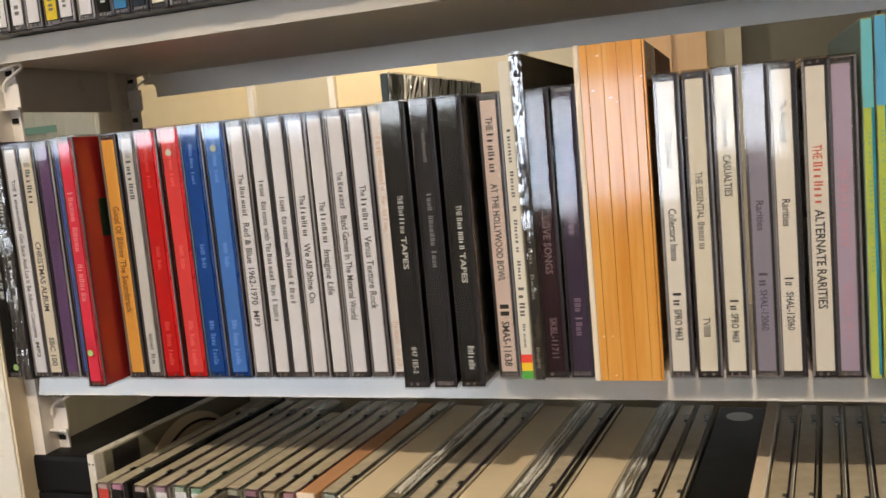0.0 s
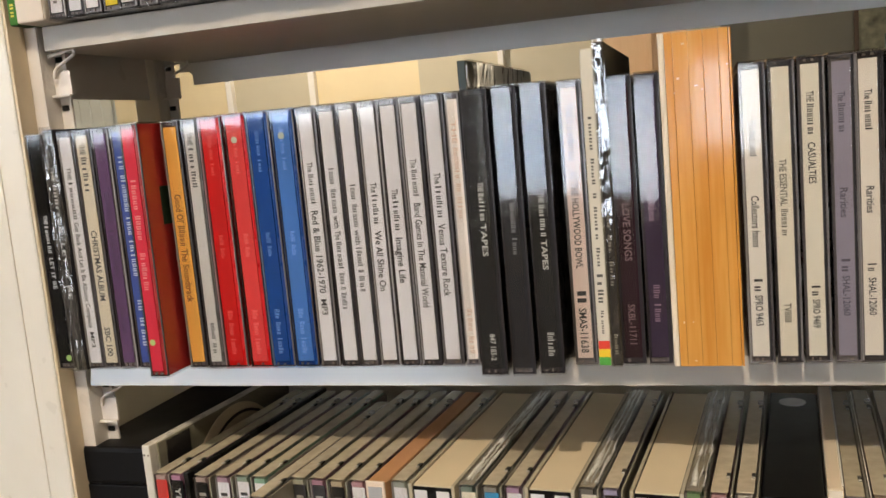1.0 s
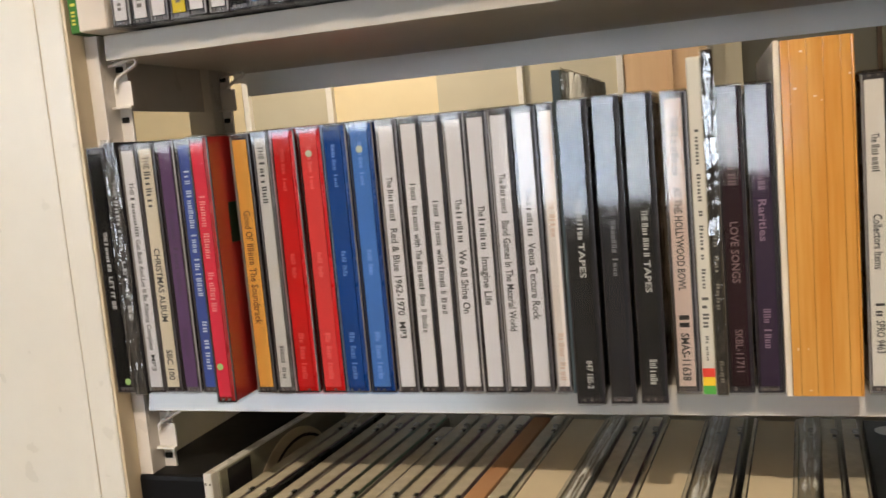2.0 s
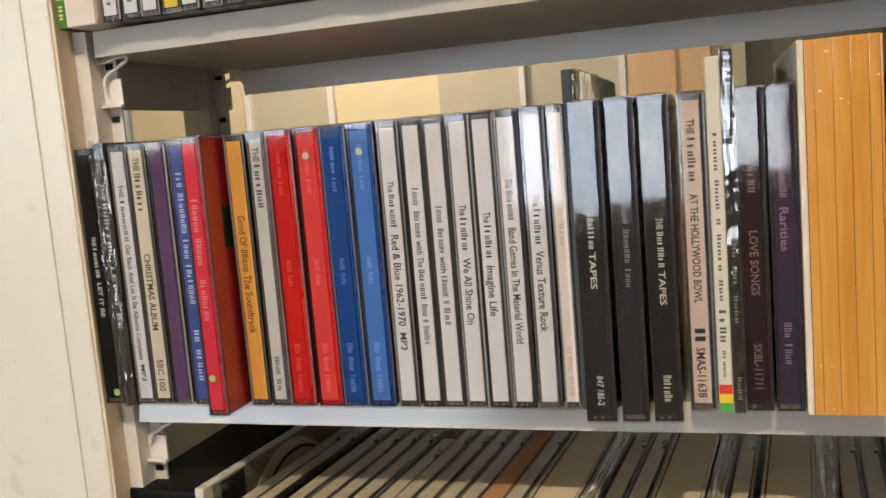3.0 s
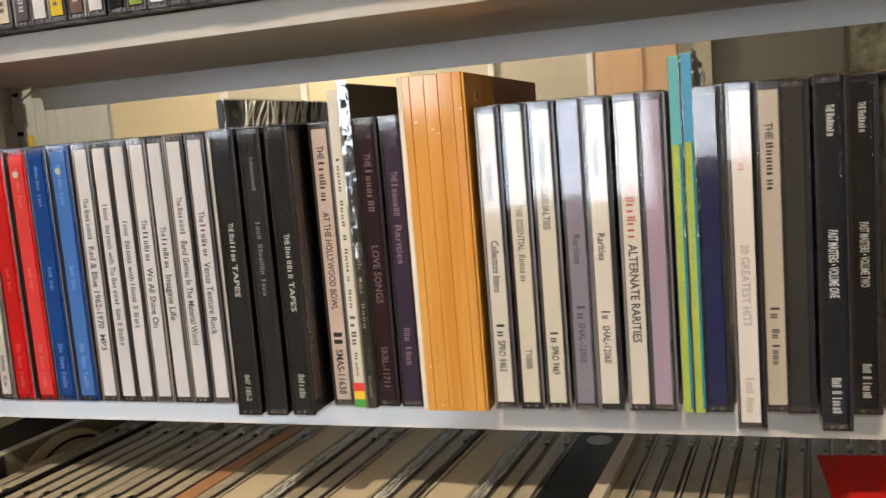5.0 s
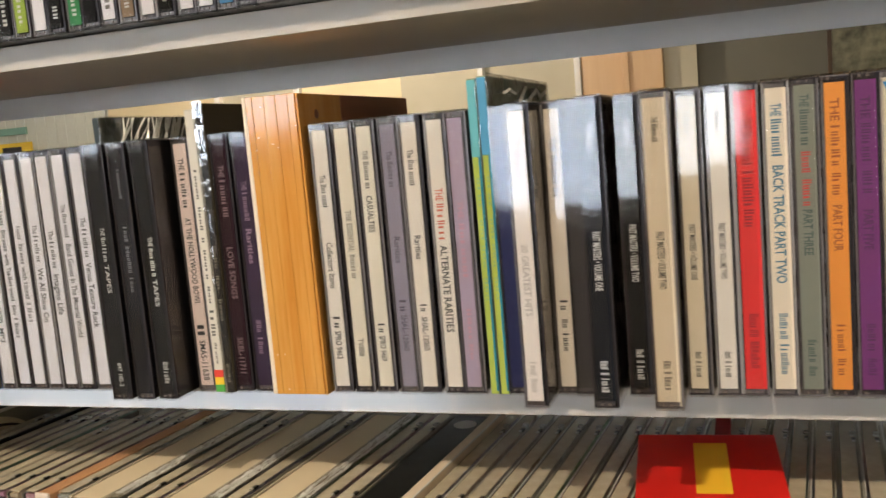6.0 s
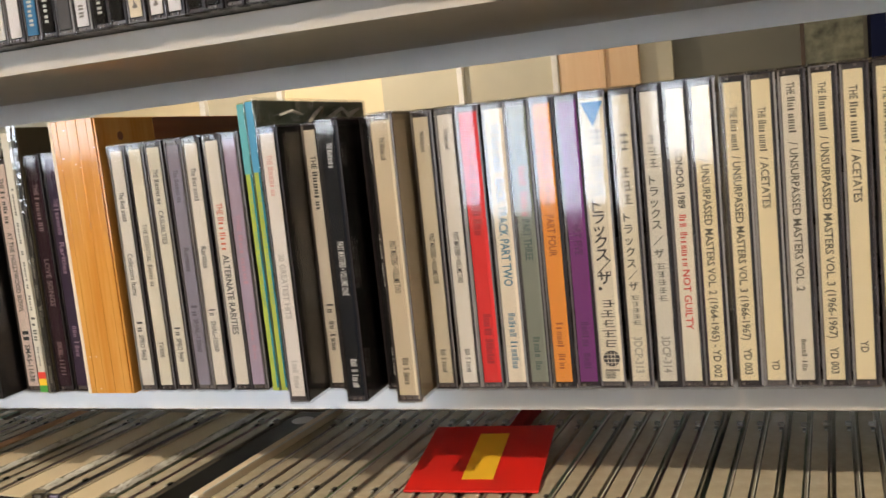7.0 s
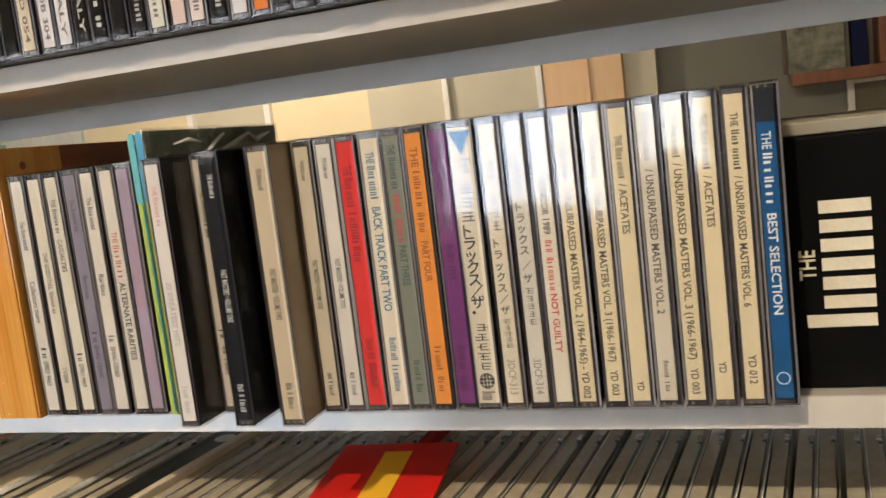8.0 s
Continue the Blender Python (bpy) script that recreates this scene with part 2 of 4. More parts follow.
def jewel(x, z, y, card=WHITE, tray=BLACK, inks=INK, items=(), wide=PITCH, cardw=0.0066, side=(0.03, 0.03, 0.035), label="", name="cd_case",
          shell=None, cardx=0.0013, group="compact disc cases on the middle shelf", notch=False, turn=0.0, yaw=0.0, edged=False, lean=0.0):
    """A jewel case on its short edge, spine to the front: clear shell, tray, spine card, booklet and lid."""
    shell = shell or CLEAR
    place = Matrix.Translation((x, y, z)) @ pose(0, 0, 0, lean, turn, yaw)
    ob = base(name, None, label or "compact disc in a clear jewel case standing on a shelf", "cd case", group, turn=place)
    w, d, h = wide, 0.142, TOP
    gap, inset = (0.0034, 0.0012) if notch else (0.0020, 0.0034)
    slab("tray", (0.0009, w - gap, 0.0014, d - 0.001, inset, h - inset), plastic(tray), ob)
    sc = slab("spine_card", (cardx, cardx + cardw, 0.0009, 0.00135, 0.0035, h - 0.0035), paper(card), ob)
    if items:
        titles(sc, items, cardx, cardw, h - 0.0035, h - 0.007, 0.0009, inks)
    pick = random.Random(round(x * 1e5) + round(z * 100))
    rims = HINGES[:1] if sum(card) < 0.15 else HINGES
    slab("hinge_edge", (0.0001, 0.0009, 0.0009, 0.0030, 0.0010, h - 0.0010), pick.choice(rims), ob)
    slab("booklet", (w - 0.0019, w - 0.0011, 0.0015 if not notch else 0.0022, d - 0.002, 0.0012, h - 0.0012), paper(side), ob)
    if not notch:
        slab("lid_front", (w - 0.0010, w - 0.0002, 0.0006, 0.0013, 0.0012, h - 0.0012), pick.choice(rims), ob)
        body = plastic(tray, 0.15) if max(tray) > 0.25 and min(tray) < 0.1 else pick.choice(ENDS)
        for lo, hi, sgn, edge in ((0.0009, 0.0032, 1, 0.0009), (h - 0.0032, h - 0.0009, -1, h - 0.0009)):
            slab("end_bar", (0.0006, w - 0.0012, 0.0018, d - 0.004, lo, hi), body, ob)
            slab("end_rim", (0.0002, w - 0.0004, 0.0004, 0.0017, *sorted((edge, edge + sgn * 0.0006))), pick.choice(rims[:3]), ob, bevel=0.0002)
            for px in (0.0020 + pick.uniform(0, 0.0008), 0.0052 + pick.uniform(-0.0006, 0.0006)):
                if pick.random() < 0.75:
                    slab("hinge_peg", (px, px + pick.uniform(0.0007, 0.0014), 0.0009, 0.0018, lo + 0.0007, hi - pick.uniform(0.0003, 0.0009)), PEG, ob)
    e = 0.0007
    xe = w - (0.0032 if notch else 0.0024)
    part("shell", channel([(d, h), (0.0004, h), (0, h - 0.0004), (0, 0.0004), (0.0004, 0), (d, 0), (d, e), (e, e), (e, h - e), (d, h - e)], 0, xe, "x"), shell, ob)
    a, b = w - 0.0022, w - 0.0010
    arc = [(w - 0.0006 + 0.0006 * math.cos(radians(q)), h - 0.0006 + 0.0006 * math.sin(radians(q))) for q in range(90, -1, -18)]
    part("lid", channel([(a, h), *arc, (w, 0.0003), (w - 0.0003, 0), (a, 0), (a, 0.0011), (b, 0.0011), (b, h - 0.0011), (a, h - 0.0011)], 0.0012, d, "y"), CLEAR if notch else shell, ob)
    if edged:
        # thin pale ridge drawn as the edge's glint
        slab("lid_edge", (w - 0.0008, w - 0.0003, 0.002, d - 0.001, h - 0.0003, h + 0.0003), GLINTEDGE, ob, "pale ridge painted as the glint of a clear lid edge", bevel=0.0001)
    if notch:
        slab("dusty_top", (0.0004, w - 0.0027, 0.0016, d - 0.001, h + 0.00005, h + 0.00025), DUSTY if x < 0 else DUSTR, ob, "dusty clear top edge, brightened for missing light")
        slab("hinge_disc", (w - 0.0052, w - 0.0022, 0.1175, 0.1225, h - 0.0002, h + 0.0006), plastic((0.50, 0.50, 0.47), 0.15), ob, bevel=0.0015)
        for yy in (0.019, 0.112):
            slab("hinge_notch", (w - 0.0044, w - 0.0026, yy, yy + 0.0036, h - 0.0005, h + 0.0005), plastic((0.02, 0.02, 0.018)), ob)
            slab("hinge_tab", (w - 0.0042, w - 0.0028, yy - 0.0022, yy - 0.0003, h - 0.0001, h + 0.0006), plastic((0.55, 0.54, 0.50), 0.15), ob)
    return ob


def face_folds(parent, x, y0, y1, z0, z1, count, seed, thick=(0.0003, 0.0011), tilt=(-0.004, 0.006)):
    """Thin raised folds of clear film on a case's side, painted white for their glints."""
    rnd = random.Random(seed)
    bm = bmesh.new()
    for k in range(count):
        y, z, tall, wide, slant = rnd.uniform(y0, y1), z0, rnd.uniform(0.5, 1.0) * (z1 - z0), rnd.uniform(*thick), rnd.uniform(*tilt)
        rows = []
        for j in range(7):
            f = j / 6
            q, ww = y + slant * f + 0.0012 * math.sin(f * 4 + k), wide * math.sin(0.25 + f * 2.7)
            zz = z1 - tall + tall * f
            rows.append([bm.verts.new(v) for v in ((x, q - ww, zz), (x + 0.0008, q, zz), (x, q + ww, zz))])
        for r0, r1 in zip(rows, rows[1:]):
            for c in (0, 1):
                bm.faces.new((r0[c], r0[c + 1], r1[c + 1], r1[c]))
    part("wrap_fold", bm, FOLDGLINT, parent, "folds in the clear wrap, painted white as glints")


def crease(parent, x, path):
    """One broad bent crease of film lying on a case's side, painted white for its glint, along points (depth, height,
    width).
    """
    bm = bmesh.new()
    rows = []
    for (y0, z0, w0), (y1, z1, w1) in zip(path, path[1:]):
        for j in range(6):
            f = j / 6
            y, z, w = y0 + (y1 - y0) * f, z0 + (z1 - z0) * f, w0 + (w1 - w0) * f
            tip = 0.0012 * noise.noise(Vector((y * 300, z * 260, 1)))
            rows.append([bm.verts.new(v) for v in ((x, y, z - w), (x + 0.0010 + tip * 0.5, y + 0.0006, z + tip), (x, y, z + w))])
    for r0, r1 in zip(rows, rows[1:]):
        for c in (0, 1):
            bm.faces.new((r0[c], r0[c + 1], r1[c + 1], r1[c]))
    part("wrap_crease", bm, FOLDGLINT, parent, "crease in the clear wrap, painted white as a glint")


def sleeve(x, z, y, wide, high, deep, front, side, label, name="cd_digipak", items=(), inks=INK, bevel=0.0006, group=""):
    """A cardboard digipak or box with rounded edges: one body and its printed spine."""
    ob = base(name, (x, y, z), label, "cd box", group)
    slab("body", (0, wide, 0.0006, deep, 0, high), side, ob, bevel=bevel)
    sp = slab("spine", (0.0004, wide - 0.0004, 0, 0.0012, 0.0004, high - 0.0004), front, ob, bevel=0.0003)
    if items:
        titles(sp, items, 0.0006, wide - 0.0012, high - 0.001, high - 0.002, 0, inks)
    return ob

# ---- structure ----
X0, X1 = -0.3705, 0.78
FACE, REAR = 0.3792, 0.515
WALLP = surface("wall_paint", (0.74, 0.69, 0.58), 0.7, vary=0.05, coarse=1.5, scale=12, bump=0.08, fine=120)
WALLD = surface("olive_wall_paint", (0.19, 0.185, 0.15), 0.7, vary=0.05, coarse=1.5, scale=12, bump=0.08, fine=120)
# unseen window wall: shade put into the colour to keep reflections dark
WALLS = surface("shaded_wall_paint", (0.20, 0.175, 0.14), 0.7, vary=0.05, coarse=1.5, scale=12, bump=0.08, fine=120)
PANELY = surface("cream_panel_paint", (0.80, 0.68, 0.43), 0.5, vary=0.05, coarse=2, scale=10)
PANELT = surface("tan_panel_paint", (0.55, 0.51, 0.38), 0.5, vary=0.05, coarse=2, scale=10)
PALE = surface("pale_board_paint", (0.66, 0.67, 0.59), 0.5, vary=0.05)
TRIM = surface("white_gloss_trim", (0.82, 0.80, 0.74), 0.3, vary=0.03)
PINE = wood("pine_door", (0.82, 0.58, 0.34), (0.74, 0.48, 0.26), 0.45, 9, (1, 1, 0.08))
# floor out of view, its colour set by the light it bounces up
FLOORM = surface("beige_bounce_floor", (0.36, 0.32, 0.26), 0.9, vary=0.12, coarse=3, scale=90, bump=0.3)


def piece(name, dims, material, label="", category="structure", bevel=0.0):
    return tagged(slab(name, dims, material, None, bevel=bevel), label, category, "", "structure")


piece("floor", (-4.2, 3.2, -3.3, 3.9, -0.1, 0), FLOORM, "unseen floor of the room, beige to bounce light", "floor")
piece("ceiling", (-4.2, 3.2, -3.3, 3.9, 2.5, 2.6), TRIM, "plain white painted ceiling", "ceiling")
piece("wall_west", (-4.3, -4.2, -3.3, 3.9, 0, 2.5), WALLP, "cream painted side wall", "wall")
piece("wall_east", (3.2, 3.3, -3.3, 3.9, 0, 2.5), WALLP, "cream painted side wall", "wall")
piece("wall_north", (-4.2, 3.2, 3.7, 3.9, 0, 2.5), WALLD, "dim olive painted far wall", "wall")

# the window wall behind the walk, with three openings
WL, WR, WA, WB, WC, WD = -4.05, -1.10, -1.04, -0.20, -0.14, 0.22
SL, SA, SB, MIDH, HEAD = 1.19, 0.74, 0.90, 1.34, 1.86
OPEN = ((WL, WR, SL, HEAD), (WA, WB, SA, MIDH), (WC, WD, SB, MIDH))
EDGES = (-4.2, WL, WR, WA, WB, WC, WD, 3.2)
for a, b in zip(EDGES, EDGES[1:]):
    low_z = 0
    for c, d in sorted([(s, t) for p0, p1, s, t in OPEN if p0 <= a and b <= p1]) + [(2.5, 2.6)]:
        piece("wall_south", (a, b, -3.3, -3.1, low_z, c), WALLS, "window wall with shade put into its buff colour", "wall")
        low_z = d
for a, b, s, top in OPEN:
    win = base("window_1", ((a + b) / 2, -3.2, s), "white framed casement window letting in daylight", "window", "", "structure")
    w2, hh = (b - a) / 2, top - s
    for dims in ((-w2, -w2 + 0.045, -0.03, 0.03, 0, hh), (w2 - 0.045, w2, -0.03, 0.03, 0, hh), (-w2 + 0.045, w2 - 0.045, -0.03, 0.03, 0, 0.045),
                 (-w2 + 0.045, w2 - 0.045, -0.03, 0.03, hh - 0.045, hh)):
        slab("window_frame", dims, TRIM, win, bevel=0.004)
    slab("window_sill", (-w2 - 0.03, w2 + 0.03, 0.101, 0.16, -0.03, 0), TRIM, win, bevel=0.004)

# bright cloudy sky outside the windows
m, n, l, p = nodes_of("cloudy_sky")
n.remove(p)
em, no, ra, co = n.new("ShaderNodeEmission"), n.new("ShaderNodeTexNoise"), n.new("ShaderNodeValToRGB"), n.new("ShaderNodeTexCoord")
no.inputs["Scale"].default_value, no.inputs["Detail"].default_value = 0.9, 6
ra.color_ramp.elements[0].position, ra.color_ramp.elements[1].position = 0.40, 0.60
ra.color_ramp.elements[0].color, ra.color_ramp.elements[1].color = (0.68, 0.79, 0.97, 1), (0.89, 0.945, 1.0, 1)
l.new(co.outputs["Object"], no.inputs["Vector"])
l.new(no.outputs[0], ra.inputs[0])
l.new(ra.outputs[0], em.inputs[0])
em.inputs[1].default_value = 8.6
l.new(em.outputs[0], n["Material Output"].inputs[0])
piece("backdrop", (-6.5, 4.0, -5.4, -5.38, -0.6, 4.5), m, "bright cloudy daylight sky outside the windows", "sky")

# far wall: cream panels between white battens, a pine door post, and a dim recess
for a, b, mat in ((-2.714, -2.105, PANELY), (-2.075, -1.70, PANELT), (-1.67, -1.20, PANELY), (-1.20, -0.85, PANELT), (-0.825, -0.45, PANELT)):
    piece("wall_panel", (a, b, 3.62, 3.699, 0.1, 2.3), mat, "painted wall panel between white battens", "wall panel")
for xx, ww in ((-2.09, 0.03), (-1.685, 0.03), (-0.838, 0.025), (-0.437, 0.026)):
    piece("trim", (xx - ww / 2, xx + ww / 2, 3.59, 3.698, 0, 2.4), TRIM, "narrow white painted batten on the far wall", "batten", 0.004)
piece("door_1", (-0.423, -0.105, 3.60, 3.698, 0, 2.2), PINE, "pale pine door post by the far wall", "door", 0.004)
piece("trim", (-0.26, -0.235, 3.588, 3.599, 0, 2.2), PINE, "raised pine batten on the door", "batten", 0.003)
piece("wall_panel", (-0.104, 0.02, 3.64, 3.699, 0, 2.4), PANELT, "tan painted wall strip beside the door", "wall panel")


# ---- steel shelving ----
def shelf(z, label, bend):
    """A folded sheet-steel shelf: top sheet, front lip and a deeper rear lip with rounded ends."""
    ob = base("steel_shelf", (0, 0, z), label, "shelf", "steel shelves")
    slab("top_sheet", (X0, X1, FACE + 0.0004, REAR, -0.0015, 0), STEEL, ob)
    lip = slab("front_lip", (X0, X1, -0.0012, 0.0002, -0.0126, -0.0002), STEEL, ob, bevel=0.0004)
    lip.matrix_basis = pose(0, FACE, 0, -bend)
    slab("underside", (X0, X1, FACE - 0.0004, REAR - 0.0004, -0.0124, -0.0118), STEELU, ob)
    bm = box(bmesh.new(), X0 - 0.0085, X1, 0, 0.0014, -0.0270, -0.0016)
    es = [e for e in bm.edges if all(abs(v.co.x - X0 + 0.0085) < 1e-5 and v.co.z < -0.02 for v in e.verts)]
    bmesh.ops.bevel(bm, geom=es, offset=0.009, segments=5, affect="EDGES")
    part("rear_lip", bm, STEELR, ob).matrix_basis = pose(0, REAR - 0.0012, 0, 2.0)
    return ob


def wire_clip(x, y, z, label):
    cu = bpy.data.curves.new("shelf_clip", "CURVE")
    cu.dimensions, cu.bevel_depth, cu.bevel_resolution = "3D", 0.0009, 2
    sp = cu.splines.new("POLY")
    pts = ((0, 0, 0), (0.0145, 0, 0.0024), (0.0160, 0, 0.0019), (0.0166, 0, 0.0006), (0.0155, 0, -0.0008), (0.0050, 0, -0.0058), (0.0030, 0, -0.0078), (0.0022, 0, -0.0115))
    sp.points.add(len(pts) - 1)
    for q, co in zip(sp.points, pts):
        q.co = (*co, 1)
    cu.materials.append(UPR)
    ob = new("shelf_clip", cu)
    ob.location = (x, y, z)
    return tagged(ob, label, "shelf clip", "shelf clips")


def upright(y, label, tall0, tall1, dx=0.0):
    """A slotted steel upright: front flange, return and a recessed slotted strip."""
    ob = base("steel_upright", (X0 + dx, y, 0), label, "upright", "steel uprights")
    slab("flange", (-0.0220, -0.0046, 0.0, 0.0014, tall0, tall1), UPR, ob, bevel=0.0005)
    slab("return_flange", (-0.0060, -0.0047, 0.0015, 0.0114, tall0, tall1), UPR, ob)
    slab("slot_strip", (-0.0060, 0.0020, 0.0115, 0.0130, tall0, tall1), UPR, ob, bevel=0.0003)
    slab("side_web", (-0.0220, -0.0206, 0.0015, 0.0260, tall0, tall1), UPR, ob)
    z = 0.8555
    while z < tall1:
        slab("slot", (-0.0038, 0.0002, 0.0108, 0.0117, z, z + 0.0028), plastic((0.012, 0.012, 0.012)), ob)
        z += 0.0255
    return ob


SHELVES = [shelf(zz, lab, bend) for zz, lab, bend in ((1.1790, "grey-white painted steel shelf carrying the upper row of discs", 2.0), (1.0, "grey-white painted steel shelf carrying the middle row of discs", 13.0),
                                         (0.8222, "grey-white painted steel shelf carrying the lower row of discs", 10.5))]
upright(0.3785, "off-white slotted steel upright at the shelf end", 0.6, 1.45)
upright(0.4885, "off-white slotted steel upright at the back of the shelf", 0.6, 1.45, -0.006)
# plate closing the shelf end between the two uprights
piece("shelf_end_plate", (X0 - 0.0165, X0 - 0.0155, 0.4060, 0.4870, 1.1435, 1.1785), UPR, "shaded steel plate hanging at the shelf end", "panel")


def clip_plate(x, y, z):
    """The pressed steel tab under a shelf clip, its foot turned forward."""
    ob = base("clip_tab", (x, y, z), "small off-white pressed steel tab under a shelf clip", "bracket", "shelf clip tabs")
    slab("plate", (0, 0.0105, 0, 0.0012, -0.0215, -0.0090), UPR, ob, bevel=0.0004)
    slab("foot", (-0.0004, 0.0109, -0.0026, -0.0001, -0.0226, -0.0212), UPR, ob, bevel=0.0004)
    return ob


for zz in (1.1655, 0.9865):
    clip_plate(X0 - 0.0045, 0.3868, zz)
    clip_plate(X0 - 0.0095, 0.4968, zz)
    wire_clip(X0 - 0.004, 0.3845, zz - 0.001, "bent white wire shelf clip in a slot")
    wire_clip(X0 - 0.009, 0.4990, zz - 0.001, "bent white wire shelf clip in a slot")
# white gloss lining beside the shelving
piece("shelf_back_panel", (-0.62, X1, 0.5225, 0.5260, 0.0, 0.9985), surface("grey_back_panel", (0.68, 0.66, 0.58), 0.5), "plain grey steel back behind the lower discs", "panel")
jamb = base("door_lining", (-0.3822, 0.3660, 0.0), "cream-white gloss painted wooden lining beside the shelves", "lining", "", "structure")
slab("board", (-0.40, -0.0018, 0.0, 0.0108, 0, 2.3), TRIM, jamb, bevel=0.0015)
slab("board_edge", (-0.0016, 0.0, 0.0006, 0.0122, 0, 2.3), surface("beige_edge_paint", (0.72, 0.62, 0.46), 0.45), jamb, bevel=0.0005)
slab("bead", (-0.0200, -0.0165, -0.0010, -0.0001, 0, 2.3), TRIM, jamb, bevel=0.0004)


# ---- middle shelf ----
Z, Y = 1.0003, 0.3640
NAVY = (0.02, 0.025, 0.09)


def mid(at, *args, **kw):
    """A case whose spine card begins at x = cardx on the middle shelf."""
    kw.setdefault("cardx", 0.0013)
    kw.setdefault("lean", random.uniform(-0.55, 0.15))
    return jewel(at - kw["cardx"], Z, kw.pop("front", Y), *args, **kw)


C = {}
first = mid(-0.3778, BLACK, BLACK, (0.7, 0.7, 0.7), [(0.33, 0.50, "#3_7", 0.34), (0.52, 0.66, "LET IT BE", 0.34)], label="black-spined compact disc in a clear case")
bm = bmesh.new()
bmesh.ops.create_cone(bm, cap_ends=True, segments=14, radius1=0.0017, radius2=0.0017, depth=0.0002, matrix=pose(0.0075, -0.0002, 0.0065, 90, 0, 0))
part("sticker", bm, paper((0.30, 0.50, 0.16)), first, "round green price sticker")
wr = sleeve(-0.3673, Z, Y - 0.0015, 0.0068, 0.1255, 0.142, paper((0.03, 0.03, 0.035)), paper((0.03, 0.03, 0.035)), "black shrink-wrapped slim compact disc with white lettering", "wrapped_cd", [(0.14, 0.42, "#3_7", 0.4), (0.46, 0.7, "LET IT BE", 0.4)], (0.8, 0.8, 0.8))
bm = bmesh.new()
box(bm, -0.0008, 0.0076, -0.0012, -0.0008, 0, 0.127)
bmesh.ops.subdivide_edges(bm, edges=bm.edges[:], cuts=14, use_grid_fill=True)
for v in bm.verts:
    v.co.y += 0.0016 * noise.noise(Vector((v.co.x * 420, 3, v.co.z * 190)))
    v.co.x += 0.0006 * noise.noise(Vector((v.co.x * 200, 9, v.co.z * 120)))
part("plastic_wrap", bm, WRAP, wr, "crinkled clear plastic wrap")
mid(-0.3592, WHITE, GREY, INK, [(0.13, 0.36, "#3_7", 0.36), (0.37, 0.84, "Get Back And Let It Be Albums Complete", 0.40), (0.86, 0.93, "MP3", 0.36)], label="white-spined compact disc with black serif title")
mid(-0.3496, CREAM, GREY, INK, [(0.03, 0.25, "#3_7", 0.5), (0.41, 0.72, "CHRISTMAS ALBUM", 0.5), (0.84, 0.97, "SBC 100", 0.5)], label="cream-spined compact disc of a Christmas album")
mid(-0.3390, (0.13, 0.07, 0.17), GREY, (0.06, 0.03, 0.09), [(0.25, 0.62, "#5_8", 0.4), (0.75, 0.88, "#8", 0.4)], label="purple-spined compact disc in a clear case")
mid(-0.3278, (0.06, 0.10, 0.38), (0.01, 0.02, 0.015), (0.55, 0.65, 0.85), [(0.1, 0.62, "#3_8_4_8", 0.45), (0.72, 0.93, "#2_5", 0.4)], label="blue-spined compact disc in a dark case")
C["red"] = mid(-0.3106, (0.72, 0.02, 0.06), (0.35, 0.03, 0.03), (0.85, 0.3, 0.3), [(0.2, 0.45, "#6_5", 0.5), (0.5, 0.66, "#8", 0.5)], front=0.3480, wide=0.0105, cardw=0.0062, side=(0.62, 0.02, 0.025), label="red compact disc in a clear case pulled forward")
slab("picture_patch", (0.00938, 0.00942, 0.014, 0.027, 0.074, 0.093), paper((0.05, 0.09, 0.05)), C["red"], "green printed figure on the cover")
for dx, dz, nm in ((0.0042, 0.018, "sticker"),):
    bm = bmesh.new()
    bmesh.ops.create_cone(bm, cap_ends=True, segments=16, radius1=0.0016, radius2=0.0016, depth=0.0002, matrix=pose(dx, -0.0002, dz, 90, 0, 0))
    part(nm, bm, paper((0.35, 0.55, 0.18)), C["red"], "round green price sticker")
mid(-0.2981, (0.85, 0.42, 0.08), GREY, (0.18, 0.07, 0.02), [(0.28, 0.40, "Good Ol'", 0.5), (0.41, 0.50, "#5", 0.5), (0.51, 0.74, "The Soundtrack", 0.5)], label="orange-spined soundtrack compact disc in a clear case", cardw=0.007)
mid(-0.2871, (0.62, 0.61, 0.60), GREY, INK, [(0.03, 0.26, "#3_7", 0.5), (0.83, 0.97, "#6_4", 0.4)], label="light grey-spined compact disc in a clear case", cardw=0.0056)
REDC, BLUC = (0.62, 0.012, 0.015), (0.010, 0.060, 0.26)
